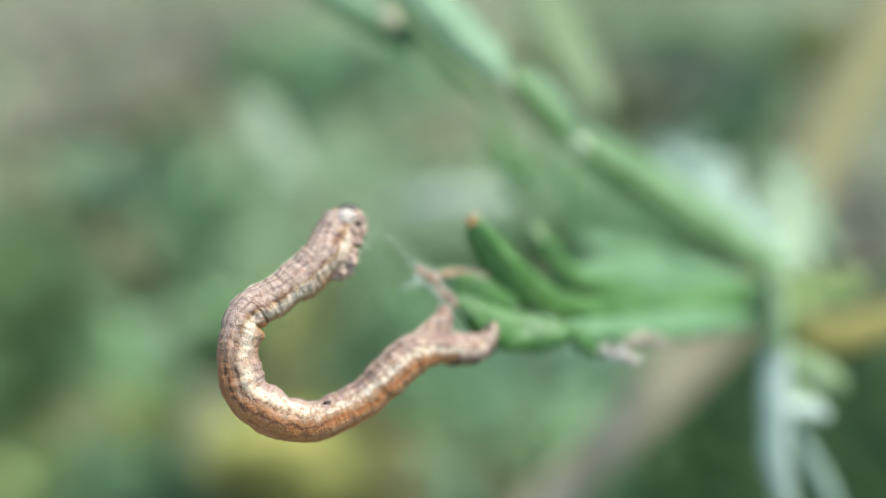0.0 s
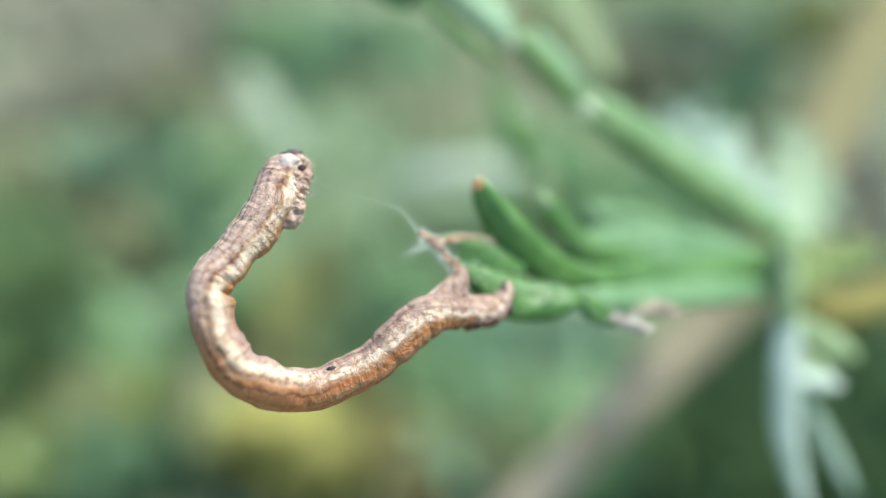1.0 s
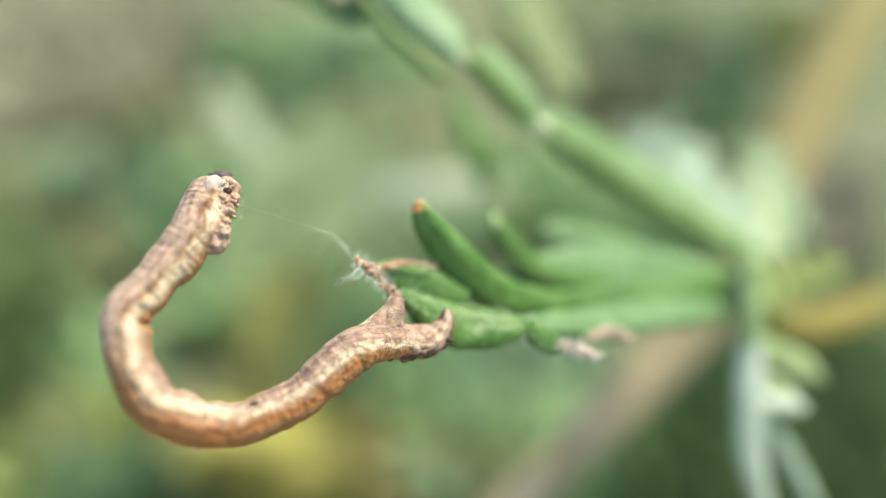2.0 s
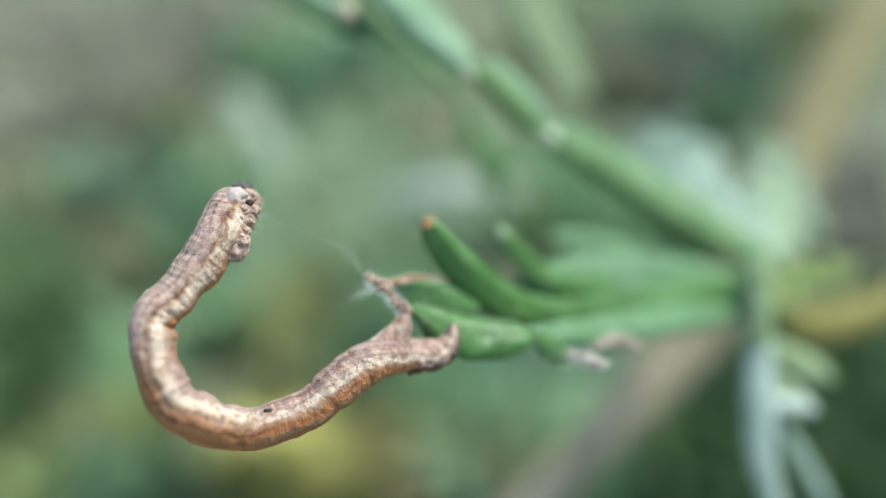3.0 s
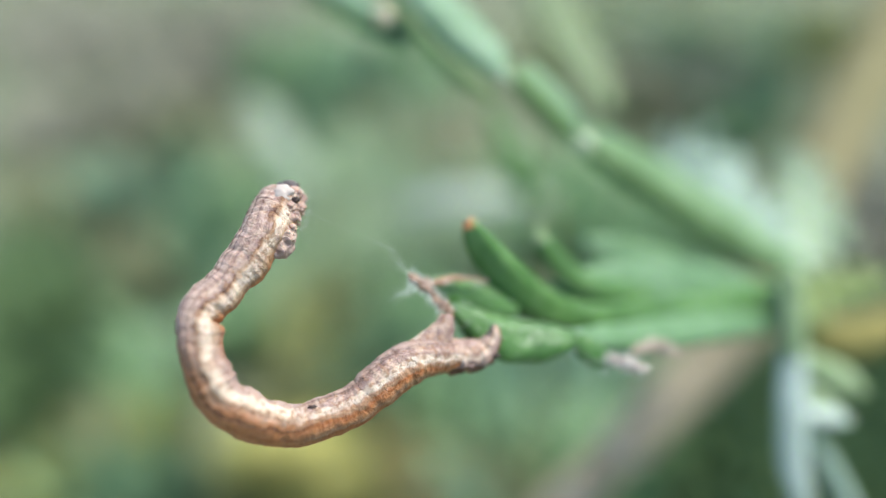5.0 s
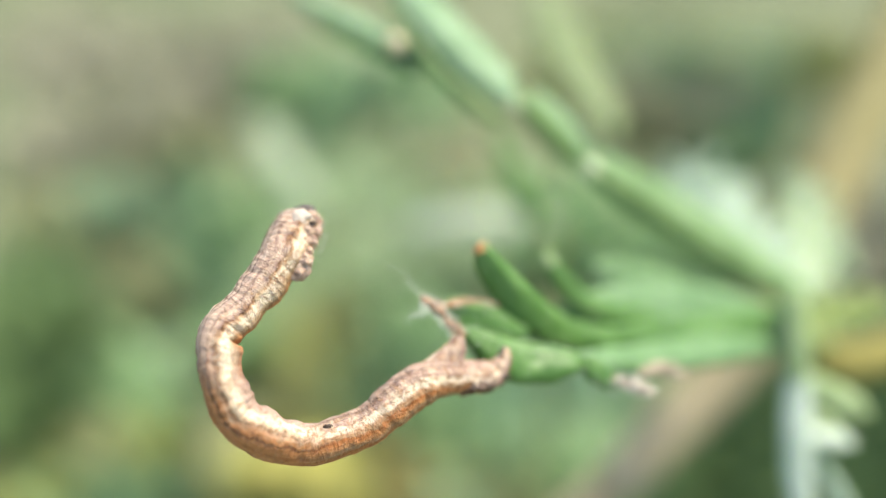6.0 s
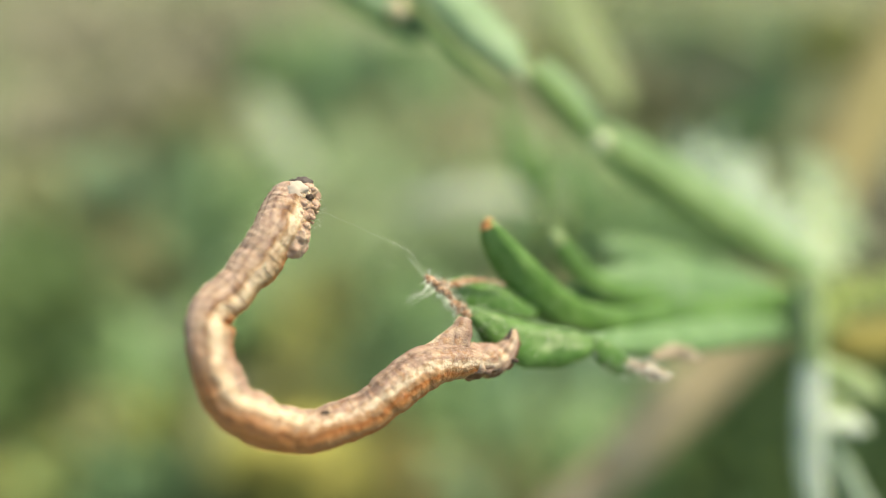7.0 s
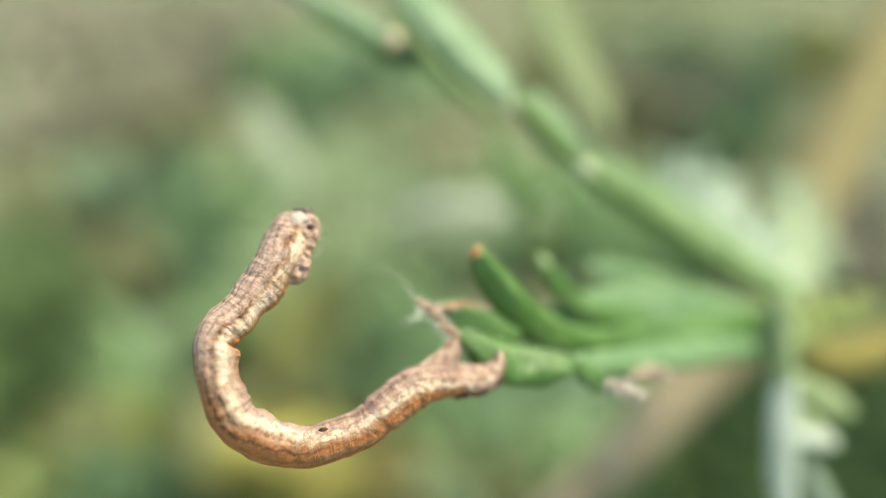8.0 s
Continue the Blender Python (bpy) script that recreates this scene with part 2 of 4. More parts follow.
    c = n.mix(n.math("MULTIPLY", n.math("MULTIPLY", n.ramp(blotch, [(0.50, (0, 0, 0)), (0.60, (1, 1, 1))]), side), 0.45), c, (0.64, 0.47, 0.33))
    patch = n.noise(p, 3.1, 3, 0.6)
    c = n.mix(n.math("MULTIPLY", n.math("MULTIPLY", n.ramp(patch, [(0.41, (1, 1, 1)), (0.455, (0, 0, 0))]), side), 0.62), c, (0.30, 0.158, 0.080))
    c = n.mix(n.math("MULTIPLY", n.ramp(blotch, [(0.36, (1, 1, 1)), (0.47, (0, 0, 0))]), 0.38), c, (0.17, 0.078, 0.042))
    c = n.mix(n.math("MULTIPLY", n.ramp(fleck, [(0.56, (0, 0, 0)), (0.66, (1, 1, 1))]), 0.22), c, (0.60, 0.45, 0.35))
    c = n.mix(n.math("MULTIPLY", n.ramp(fleck, [(0.32, (1, 1, 1)), (0.43, (0, 0, 0))]), 0.22), c, (0.09, 0.042, 0.026))
    c = n.mix(n.math("MULTIPLY", n.ramp(crease, [(0.33, (1, 1, 1)), (0.40, (0, 0, 0))]), 0.10), c, (0.10, 0.047, 0.029))
    cells = n.tree.nodes.new("ShaderNodeTexVoronoi")          # wrinkles that part the skin into small pads
    cells.feature = "DISTANCE_TO_EDGE"
    cells.inputs["Scale"].default_value = 1.15
    shaken = n.tree.nodes.new("ShaderNodeVectorMath")
    tone = n.tree.nodes.new("ShaderNodeTexNoise")
    tone.inputs["Scale"].default_value = 3.0
    n.link(p, tone.inputs["Vector"])
    n.link(p, shaken.inputs[0])
    n.link(tone.outputs["Color"], shaken.inputs[1])
    n.link(shaken.outputs[0], cells.inputs["Vector"])
    seam = n.ramp(cells.outputs["Distance"], [(0.0, (1, 1, 1)), (0.05, (0.5, 0.5, 0.5)), (0.14, (0, 0, 0))])
    c = n.mix(n.math("MULTIPLY", seam, 0.10), c, (0.15, 0.066, 0.035))
    dots = n.tree.nodes.new("ShaderNodeTexVoronoi")
    dots.inputs["Scale"].default_value = 1.5
    n.link(p, dots.inputs["Vector"])
    c = n.mix(n.math("MULTIPLY", n.ramp(dots.outputs["Distance"], [(0.035, (1, 1, 1)), (0.065, (0, 0, 0))]), 0.75), c, (0.06, 0.038, 0.03))
    height = n.math("ADD", n.math("MULTIPLY", crease, 0.35), n.math("ADD", n.math("MULTIPLY", line, 0.35), n.math("ADD", n.math("MULTIPLY", blotch, 0.5), n.math("SUBTRACT", n.math("MULTIPLY", fleck, 0.25), n.math("MULTIPLY", seam, 0.22)))))
    n.bump(height, 0.72, 0.00015)
    n.bsdf.inputs["Subsurface Weight"].default_value = 0.18
    n.bsdf.inputs["Subsurface Radius"].default_value = (1.0, 0.42, 0.22)
    n.bsdf.inputs["Subsurface Scale"].default_value = 0.0004
    return n.colour(c)


# ------------------------------------------------------------------ builders
def place(p):
    """Plant millimetres into world metres."""
    return BASE @ (Vector(p[:3]) / 1000)


def empty(name, at, label, category, group="", kind=""):
    ob = new(name)
    ob.empty_display_size = 0.005
    ob.location = at
    bpy.context.view_layer.update()
    return tagged(ob, label, category, group, kind)


def mesh_of(name, bm, material):
    data = bpy.data.meshes.new(name)
    bm.to_mesh(data)
    bm.free()
    for poly in data.polygons:
        poly.use_smooth = True
    data.materials.append(material)
    return data


def part(name, bm, material, parent, label=""):
    """One mesh, in world places, as a part under a thing or a part."""
    ob = new(name, mesh_of(name, bm, material))
    ob.parent = parent
    bpy.context.view_layer.update()
    ob.matrix_parent_inverse = parent.matrix_world.inverted()
    return tagged(ob, label)


def spline(ctrl, n):
    """Catmull-Rom through the control tuples, n samples, evenly in length."""
    pts = [np.array(c, float) for c in ctrl]
    pts = [2 * pts[0] - pts[1]] + pts + [2 * pts[-1] - pts[-2]]
    fine = []
    for i in range(1, len(pts) - 2):
        a, b, c, d = pts[i - 1:i + 3]
        for k in range(24):
            t = k / 24
            fine.append(0.5 * (2 * b + (c - a) * t + (2 * a - 5 * b + 4 * c - d) * t * t + (3 * b - a - 3 * c + d) * t ** 3))
    fine.append(pts[-2])
    fine = np.array(fine)
    run = np.concatenate([[0], np.cumsum(np.linalg.norm(np.diff(fine[:, :3], axis=0), axis=1))])
    want = np.linspace(0, run[-1], n)
    return np.stack([np.interp(want, run, fine[:, k]) for k in range(fine.shape[1])], 1), run[-1]


def sweep(ctrl, n=24, around=16, flat=0.6, groove=0.0, wobble=0.05, seed=0, face=(0, -1, 0.25), grain=1.2, bm=None, droop=None):
    """A tapering fleshy or woody body along a curve in plant millimetres: (x, y, z, half width).
    flat: thickness over width; face: the way that its flat side looks; groove: a furrow along the middle."""
    rows, length = spline(ctrl, n)
    bm = bm or bmesh.new()
    rings = []
    face = Vector(face).normalized()
    for i, row in enumerate(rows):
        a, b = rows[max(0, i - 1)][:3], rows[min(n - 1, i + 1)][:3]
        tangent = Vector(b - a).normalized()
        side = tangent.cross(face).normalized()
        up = side.cross(tangent).normalized()
        r = max(row[3], 0.02)
        ring = []
        for k in range(around):
            th = 2 * math.pi * k / around
            s, c = math.sin(th), math.cos(th)
            dent = groove * math.exp(-(s / 0.3) ** 2) * (1 if c > 0 else 0.3)
            q = Vector(row[:3]) + side * (s * r) + up * (c * r * flat * (1 - dent))
            q += (side * s + up * c) * r * wobble * 2 * noise.noise(q * grain + Vector((seed * 7.3, 0, 0)))
            ring.append(bm.verts.new(place(q)))
        rings.append(ring)
    for a, b in zip(rings, rings[1:]):
        for k in range(around):
            bm.faces.new((a[k], a[(k + 1) % around], b[(k + 1) % around], b[k]))
    bm.faces.new(rings[0][::-1])
    bm.faces.new(rings[-1])
    bmesh.ops.recalc_face_normals(bm, faces=bm.faces)
    return bm


def ball(centre, r, squash=(1, 1, 1), rough=0.1, seed=0, grain=1.5, sub=3):
    bm = bmesh.new()
    bmesh.ops.create_icosphere(bm, subdivisions=sub, radius=1)
    for v in bm.verts:
        k = 1 + rough * 2 * noise.noise(v.co * grain + Vector((seed * 3.1, 1, 0)))
        q = Vector(centre[:3]) + Vector((v.co.x * squash[0], v.co.y * squash[1], v.co.z * squash[2])) * r * k
        v.co = place(q)
    return bm


def fibres(paths, width, seed=0):
    """Fine threads or hairs, three-sided and tapering, in one mesh. paths: lists of points in plant millimetres."""
    bm = bmesh.new()
    for path in paths:
        rings = []
        for i, p in enumerate(path):
            a, b = Vector(path[max(0, i - 1)]), Vector(path[min(len(path) - 1, i + 1)])
            t = (b - a).normalized()
            s = t.cross(Vector((0.3, 0.5, 0.8))).normalized()
            u = t.cross(s)
            w = width * (1 - 0.75 * i / (len(path) - 1))
            rings.append([bm.verts.new(place(Vector(p) + (s * math.cos(k * 2.094) + u * math.sin(k * 2.094)) * w)) for k in range(3)])
        for a, b in zip(rings, rings[1:]):
            for k in range(3):
                bm.faces.new((a[k], a[(k + 1) % 3], b[(k + 1) % 3], b[k]))
    return bm


def hair_paths(ctrl, count, length, seed, flat=0.6, spread=0.5):
    """Hairs that stand on the front and edges of a swept body."""
    rnd = random.Random(seed)
    rows, _ = spline(ctrl, 40)
    out = []
    for _ in range(count):
        i = rnd.randrange(1, 39)
        t = Vector(rows[i + 1][:3] - rows[i - 1][:3]).normalized()
        side = t.cross(Vector((0, -1, 0.25))).normalized()
        up = side.cross(t)
        th = rnd.uniform(-1.9, 1.9)
        way = side * math.sin(th) + up * math.cos(th) * flat
        root = Vector(rows[i][:3]) + way * rows[i][3] * 0.97
        way = (way.normalized() + Vector([rnd.gauss(0, spread) for _ in range(3)])).normalized()
        bend = Vector([rnd.gauss(0, 0.35) for _ in range(3)])
        l = length * rnd.uniform(0.4, 1.3)
        out.append([root, root + way * l * 0.5, root + (way + bend * 0.5).normalized() * l])
    return out


# ------------------------------------------------------------------ ground and meadow
def build_ground():
    bm = bmesh.new()
    steps = [-400, -60, -12, -3, -1] + [i * 0.05 - 0.7 for i in range(33)] + [1.2, 1.6, 3, 12, 60, 400]
    grid = [[bm.verts.new((x, y + 0.4, 0.012 * noise.noise(Vector((x * 6, y * 6, 0))) if abs(x) < 3 and abs(y) < 3 else 0)) for x in steps] for y in steps]
    for a, b in zip(grid, grid[1:]):
        for k in range(len(steps) - 1):
            bm.faces.new((a[k], a[k + 1], b[k + 1], b[k]))
    n = Nodes("meadow_soil", 0.9, 0.15)
    p = n.coords()
    c = n.ramp(n.noise(p, 9, 6, 0.6), [(0.3, (0.10, 0.125, 0.070)), (0.5, (0.16, 0.175, 0.105)), (0.7, (0.25, 0.235, 0.17))])
    c = n.mix(n.math("MULTIPLY", n.noise(p, 120, 4), 0.5), c, (0.185, 0.215, 0.125))
    n.bump(n.noise(p, 90, 5), 0.8, 0.01)
    ob = new("ground", mesh_of("ground", bm, n.colour(c)))
    tagged(ob, "dry brown and green meadow soil with plant litter", "ground", kind="structure")


def blades(name, patches, count, height, width, material, label, category, seed, lean=0.5):
    """Clumps of grass or weed blades: bent tapering strips with a keel, in one mesh."""
    rnd = random.Random(seed)
    verts, faces = [], []
    for cx, cy, r in patches:
        for _ in range(count):
            a, d = rnd.uniform(0, 6.283), r * math.sqrt(rnd.random())
            x, y = cx + d * math.cos(a), cy + d * math.sin(a)
            h, w = height * rnd.uniform(0.5, 1.3), width * rnd.uniform(0.6, 1.4)
            b, tilt = rnd.uniform(0, 6.283), rnd.uniform(0.1, lean)
            dx, dy = math.cos(b), math.sin(b)
            base = len(verts)
            for k in range(4):
                s = k / 3
                out, up, ww = h * tilt * s * s, h * s * (1 - 0.3 * tilt * s), w * (1 - s) ** 0.6 * (0.7 + 0.6 * s)
                px, py = x + dx * out, y + dy * out
                verts += [(px - dy * ww, py + dx * ww, up - 0.004), (px - dx * ww * 0.3, py - dy * ww * 0.3, up - 0.004), (px + dy * ww, py - dx * ww, up - 0.004)]
            for k in range(3):
                i = base + 3 * k
                faces += [(i, i + 1, i + 4, i + 3), (i + 1, i + 2, i + 5, i + 4)]
    data = bpy.data.meshes.new(name)
    data.from_pydata(verts, [], faces)
    for poly in data.polygons:
        poly.use_smooth = True
    data.materials.append(material)
    tagged(new(name, data), label, category, kind="stuff")


def build_meadow():
    rnd = random.Random(4)
    everywhere = [(rnd.uniform(-1.1, 1.1), 0.10 + 2.0 * rnd.random() ** 1.4, 0.08) for _ in range(230)]
    blades("meadow_grass", everywhere, 26, 0.030, 0.0022,
           meadow("grass", [(0.130, 0.190, 0.080), (0.190, 0.240, 0.110), (0.250, 0.280, 0.150), (0.330, 0.320, 0.200)]), "short mixed green and dry meadow grass", "grass", 11)
    wide = [(rnd.uniform(-3.2, 3.2), rnd.uniform(-2.6, 3.6), 0.16) for _ in range(900)]
    wide = [(x, y, r) for x, y, r in wide if abs(x) > 0.95 or y < -0.25 or y > 1.7]
    blades("far_grass", wide, 26, 0.045, 0.0040,
           meadow("grass_far", [(0.120, 0.185, 0.070), (0.180, 0.235, 0.100), (0.240, 0.275, 0.140), (0.330, 0.315, 0.190)]), "mixed green and dry grass of the open meadow", "grass", 18)
    # dark and deep clumps: shade among the growth is part of these greens
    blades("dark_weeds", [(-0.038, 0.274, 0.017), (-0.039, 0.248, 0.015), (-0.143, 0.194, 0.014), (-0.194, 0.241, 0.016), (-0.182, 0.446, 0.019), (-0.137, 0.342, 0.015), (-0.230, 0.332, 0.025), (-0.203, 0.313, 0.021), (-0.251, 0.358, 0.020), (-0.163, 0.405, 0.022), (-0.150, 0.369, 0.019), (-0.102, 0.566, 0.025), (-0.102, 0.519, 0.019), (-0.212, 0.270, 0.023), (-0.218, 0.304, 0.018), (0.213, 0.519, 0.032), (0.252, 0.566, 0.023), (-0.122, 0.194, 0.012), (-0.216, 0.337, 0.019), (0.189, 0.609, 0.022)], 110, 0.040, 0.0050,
           meadow("weed_dark", [(0.120, 0.210, 0.110), (0.155, 0.255, 0.138), (0.195, 0.300, 0.168)]), "dark green weeds of the meadow, shade put into their tone", "weeds", 12)
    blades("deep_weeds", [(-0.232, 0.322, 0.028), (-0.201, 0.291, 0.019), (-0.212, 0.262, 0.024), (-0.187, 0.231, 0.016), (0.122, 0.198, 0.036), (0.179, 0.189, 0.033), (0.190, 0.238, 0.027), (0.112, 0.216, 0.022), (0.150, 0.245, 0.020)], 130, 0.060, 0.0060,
           meadow("weed_deep", [(0.090, 0.145, 0.055), (0.120, 0.185, 0.072), (0.150, 0.220, 0.090)]), "tall deep green weeds, darkened for the shade within the growth", "weeds", 22)
    blades("green_weeds", [(0.135, 0.375, 0.024), (0.107, 0.366, 0.024), (0.060, 0.375, 0.021), (0.147, 0.353, 0.020), (0.050, 0.391, 0.030), (0.086, 0.396, 0.027), (0.081, 0.435, 0.026), (-0.159, 0.632, 0.029), (-0.165, 0.194, 0.013), (-0.110, 0.632, 0.029), (-0.052, 0.644, 0.025), (-0.134, 0.418, 0.017), (-0.058, 0.332, 0.016), (0.080, 0.209, 0.017), (0.063, 0.192, 0.014), (0.102, 0.227, 0.013), (-0.062, 0.439, 0.030), (-0.032, 0.432, 0.030), (-0.104, 0.418, 0.022), (-0.097, 0.337, 0.022), (-0.115, 0.363, 0.017), (-0.170, 0.270, 0.024), (-0.146, 0.241, 0.019), (-0.188, 0.295, 0.018), (0.016, 0.212, 0.022), (0.043, 0.209, 0.020), (-0.001, 0.241, 0.019), (-0.019, 0.295, 0.018), (0.043, 0.425, 0.026), (0.079, 0.412, 0.029), (-0.021, 0.598, 0.028), (0.145, 0.418, 0.029), (-0.117, 0.295, 0.015)], 120, 0.040, 0.0055,
           meadow("weed_green", [(0.240, 0.370, 0.175), (0.305, 0.445, 0.220), (0.375, 0.515, 0.275)]), "mid green leafy weeds of the meadow", "weeds", 13)
    blades("olive_weeds", [(-0.266, 0.418, 0.029), (-0.174, 0.347, 0.024), (-0.234, 0.375, 0.021), (-0.158, 0.215, 0.015), (-0.204, 0.510, 0.029), (0.140, 0.546, 0.027), (-0.064, 0.278, 0.012), (-0.061, 0.313, 0.012), (-0.065, 0.251, 0.010), (-0.039, 0.194, 0.012), (0.027, 0.192, 0.014), (-0.179, 0.313, 0.018)], 120, 0.040, 0.0050,
           meadow("weed_olive", [(0.205, 0.215, 0.110), (0.260, 0.265, 0.140), (0.320, 0.315, 0.175)]), "olive brown half dry weeds of the meadow", "weeds", 27)
    blades("bluish_weeds", [(0.026, 0.255, 0.022), (0.049, 0.262, 0.022), (0.070, 0.255, 0.019), (0.030, 0.231, 0.018), (-0.229, 0.418, 0.022), (-0.078, 0.609, 0.024), (0.010, 0.270, 0.017)], 130, 0.040, 0.0055,
           meadow("weed_bluish", [(0.190, 0.305, 0.185), (0.245, 0.370, 0.230), (0.305, 0.440, 0.290)]), "bluish green weeds behind the plant", "weeds", 24)
    blades("pale_weeds", [(-0.060, 0.412, 0.027), (-0.023, 0.405, 0.027), (0.005, 0.363, 0.020), (-0.028, 0.358, 0.022), (-0.030, 0.396, 0.019), (-0.042, 0.375, 0.017), (0.232, 0.683, 0.031), (0.259, 0.650, 0.030), (0.299, 0.696, 0.032), (0.172, 0.670, 0.026), (-0.089, 0.363, 0.020), (-0.079, 0.393, 0.018), (-0.044, 0.347, 0.020), (-0.024, 0.418, 0.018), (-0.051, 0.393, 0.025), (-0.029, 0.375, 0.021), (-0.063, 0.450, 0.023), (-0.092, 0.322, 0.017), (-0.036, 0.519, 0.021), (-0.068, 0.418, 0.018), (-0.038, 0.412, 0.018), (-0.091, 0.425, 0.015), (0.104, 0.657, 0.025)], 190, 0.040, 0.0060,
           meadow("weed_pale", [(0.345, 0.435, 0.250), (0.420, 0.505, 0.310), (0.500, 0.580, 0.390)]), "pale greyish green soft weeds of the meadow", "weeds", 23)
    blades("dry_grass", [(-0.414, 0.771, 0.063), (-0.296, 0.740, 0.055), (-0.205, 0.755, 0.051), (0.239, 0.632, 0.034), (0.213, 0.670, 0.031), (-0.351, 0.670, 0.056), (-0.265, 0.566, 0.041), (-0.316, 0.537, 0.035), (-0.207, 0.670, 0.046), (-0.235, 0.620, 0.039), (-0.010, 0.476, 0.019), (0.163, 0.598, 0.028), (0.184, 0.546, 0.022), (0.246, 0.375, 0.031), (0.278, 0.418, 0.022), (-0.158, 0.683, 0.031)], 120, 0.035, 0.0040,
           meadow("grass_dry", [(0.250, 0.245, 0.170), (0.315, 0.300, 0.215), (0.380, 0.355, 0.265)]), "dry beige grass and litter on the meadow", "grass", 14, 0.9)
    blades("bright_grass", [(-0.170, 0.194, 0.014), (-0.066, 0.295, 0.015), (-0.068, 0.262, 0.012), (-0.185, 0.209, 0.022), (-0.086, 0.206, 0.012), (0.315, 0.696, 0.048), (0.241, 0.696, 0.042), (0.357, 0.670, 0.036), (0.125, 0.696, 0.037), (0.085, 0.620, 0.024), (-0.133, 0.221, 0.010)], 120, 0.040, 0.0045,
           meadow("grass_bright", [(0.260, 0.290, 0.085), (0.330, 0.345, 0.110), (0.400, 0.400, 0.160)]), "bright yellowish green grass tufts", "grass", 15)
    blades("yellow_flowers", [(-0.050, 0.189, 0.012), (-0.059, 0.200, 0.015), (-0.044, 0.194, 0.012), (-0.075, 0.209, 0.009)], 90, 0.045, 0.0060,
           meadow("flower_yellow", [(0.365, 0.365, 0.105), (0.445, 0.425, 0.135), (0.500, 0.475, 0.190)]), "yellow flower heads among the grass", "flowers", 16)
    blades("orange_litter", [(-0.010, 0.476, 0.017), (-0.025, 0.461, 0.012), (-0.010, 0.212, 0.012), (-0.001, 0.200, 0.009)], 80, 0.030, 0.0050,
           meadow("litter_orange", [(0.360, 0.260, 0.100), (0.430, 0.330, 0.140), (0.480, 0.390, 0.190)]), "orange brown withered leaves in the grass", "litter", 17, 0.9)


def in_plant(p):
    """World metres into plant millimetres."""
    return tuple(BASE.inverted() @ Vector(p) * 1000)


SKYWARD = tuple(BASE.to_3x3().inverted() @ Vector((0, 0, 1)))


def leafy_weed(at, leaves, length, width, material, label, group, seed):
    """A low weed: a short stem with long bent leaves that spread from it."""
    rnd = random.Random(seed)
    x, y = at
    weed = empty("weed", (x, y, 0), label, "weed", group)
    part("stem", sweep([(*in_plant((x, y, -0.004)), 1.6), (*in_plant((x + 0.001, y, 0.012)), 1.4), (*in_plant((x + 0.002, y + 0.001, 0.026)), 0.7)], 8, 8, 1.0), OLIVE, weed)
    for i in range(leaves):
        a = 6.283 * i / leaves + rnd.uniform(-0.25, 0.25)
        l, w, rise = length * rnd.uniform(0.75, 1.2), width * rnd.uniform(0.8, 1.2), rnd.uniform(0.55, 0.95)
        dx, dy = math.cos(a), math.sin(a)
        line = [(0.0, 0.010, 0.35), (0.28, 0.010 + 0.35 * l * rise, 0.85), (0.58, 0.010 + 0.55 * l * rise, 1.0), (0.85, 0.010 + 0.52 * l * rise, 0.65), (1.0, 0.010 + 0.42 * l * rise, 0.08)]
        ctrl = [(*in_plant((x + dx * l * f, y + dy * l * f, z)), w * k * 1000) for f, z, k in line]
        part("leaf", sweep(ctrl, 14, 10, 0.16, 0.2, 0.06, seed + i, face=SKYWARD, grain=0.2), material, weed)


def yellow_flower(at, height, seed):
    """A small yellow composite flower on its stalk."""
    rnd = random.Random(seed)
    x, y = at
    tx, ty = x + rnd.uniform(-0.008, 0.008), y + rnd.uniform(-0.008, 0.008)
    flower = empty("flower", (x, y, 0), "small yellow daisy-like flower on a thin green stalk", "flower", "yellow flowers in the meadow")
    part("stalk", sweep([(*in_plant((x, y, -0.003)), 0.7), (*in_plant(((x + tx) / 2, (y + ty) / 2, height * 0.55)), 0.6), (*in_plant((tx, ty, height)), 0.6)], 10, 8, 1.0), OLIVE, flower)
    part("flower_disc", ball(in_plant((tx, ty, height + 0.001)), 2.4, (1, 1, 0.8), 0.12, seed, 2.0, 2), PETAL, flower, "domed yellow flower centre")
    for i in range(9):
        a = 6.283 * i / 9 + rnd.uniform(-0.1, 0.1)
        dx, dy = math.cos(a), math.sin(a)
        ctrl = [(*in_plant((tx + dx * f, ty + dy * f, height + z)), w) for f, z, w in ((0.0015, 0.0, 0.7), (0.004, 0.001, 1.3), (0.0075, 0.0008, 1.2), (0.009, 0.0, 0.3))]
        part("petal", sweep(ctrl, 7, 8, 0.25, 0.0, 0.04, seed + i, face=SKYWARD), PETAL, flower)


def on_stalk(name, ctrl, material, label, category, flat=0.3):
    """A leaf or blade of the meadow on a thin stalk that stands in the ground."""
    rows = [place(c) for c in ctrl]
    foot = Vector((rows[-1].x + 0.01, rows[-1].y + 0.01, 0))
    thing = empty(name, foot, label, category)
    part("blade", sweep(ctrl, 20, 10, flat), material, thing)
    down = BASE.inverted() @ foot * 1000
    mid = [(a + b) / 2 for a, b in zip(ctrl[-1][:3], down)]
    part("stalk", sweep([(*ctrl[-1][:3], 0.8), (mid[0], mid[1] + 4, mid[2], 0.9), (*down, 1.1)], 12, 8, 1.0), OLIVE, thing)


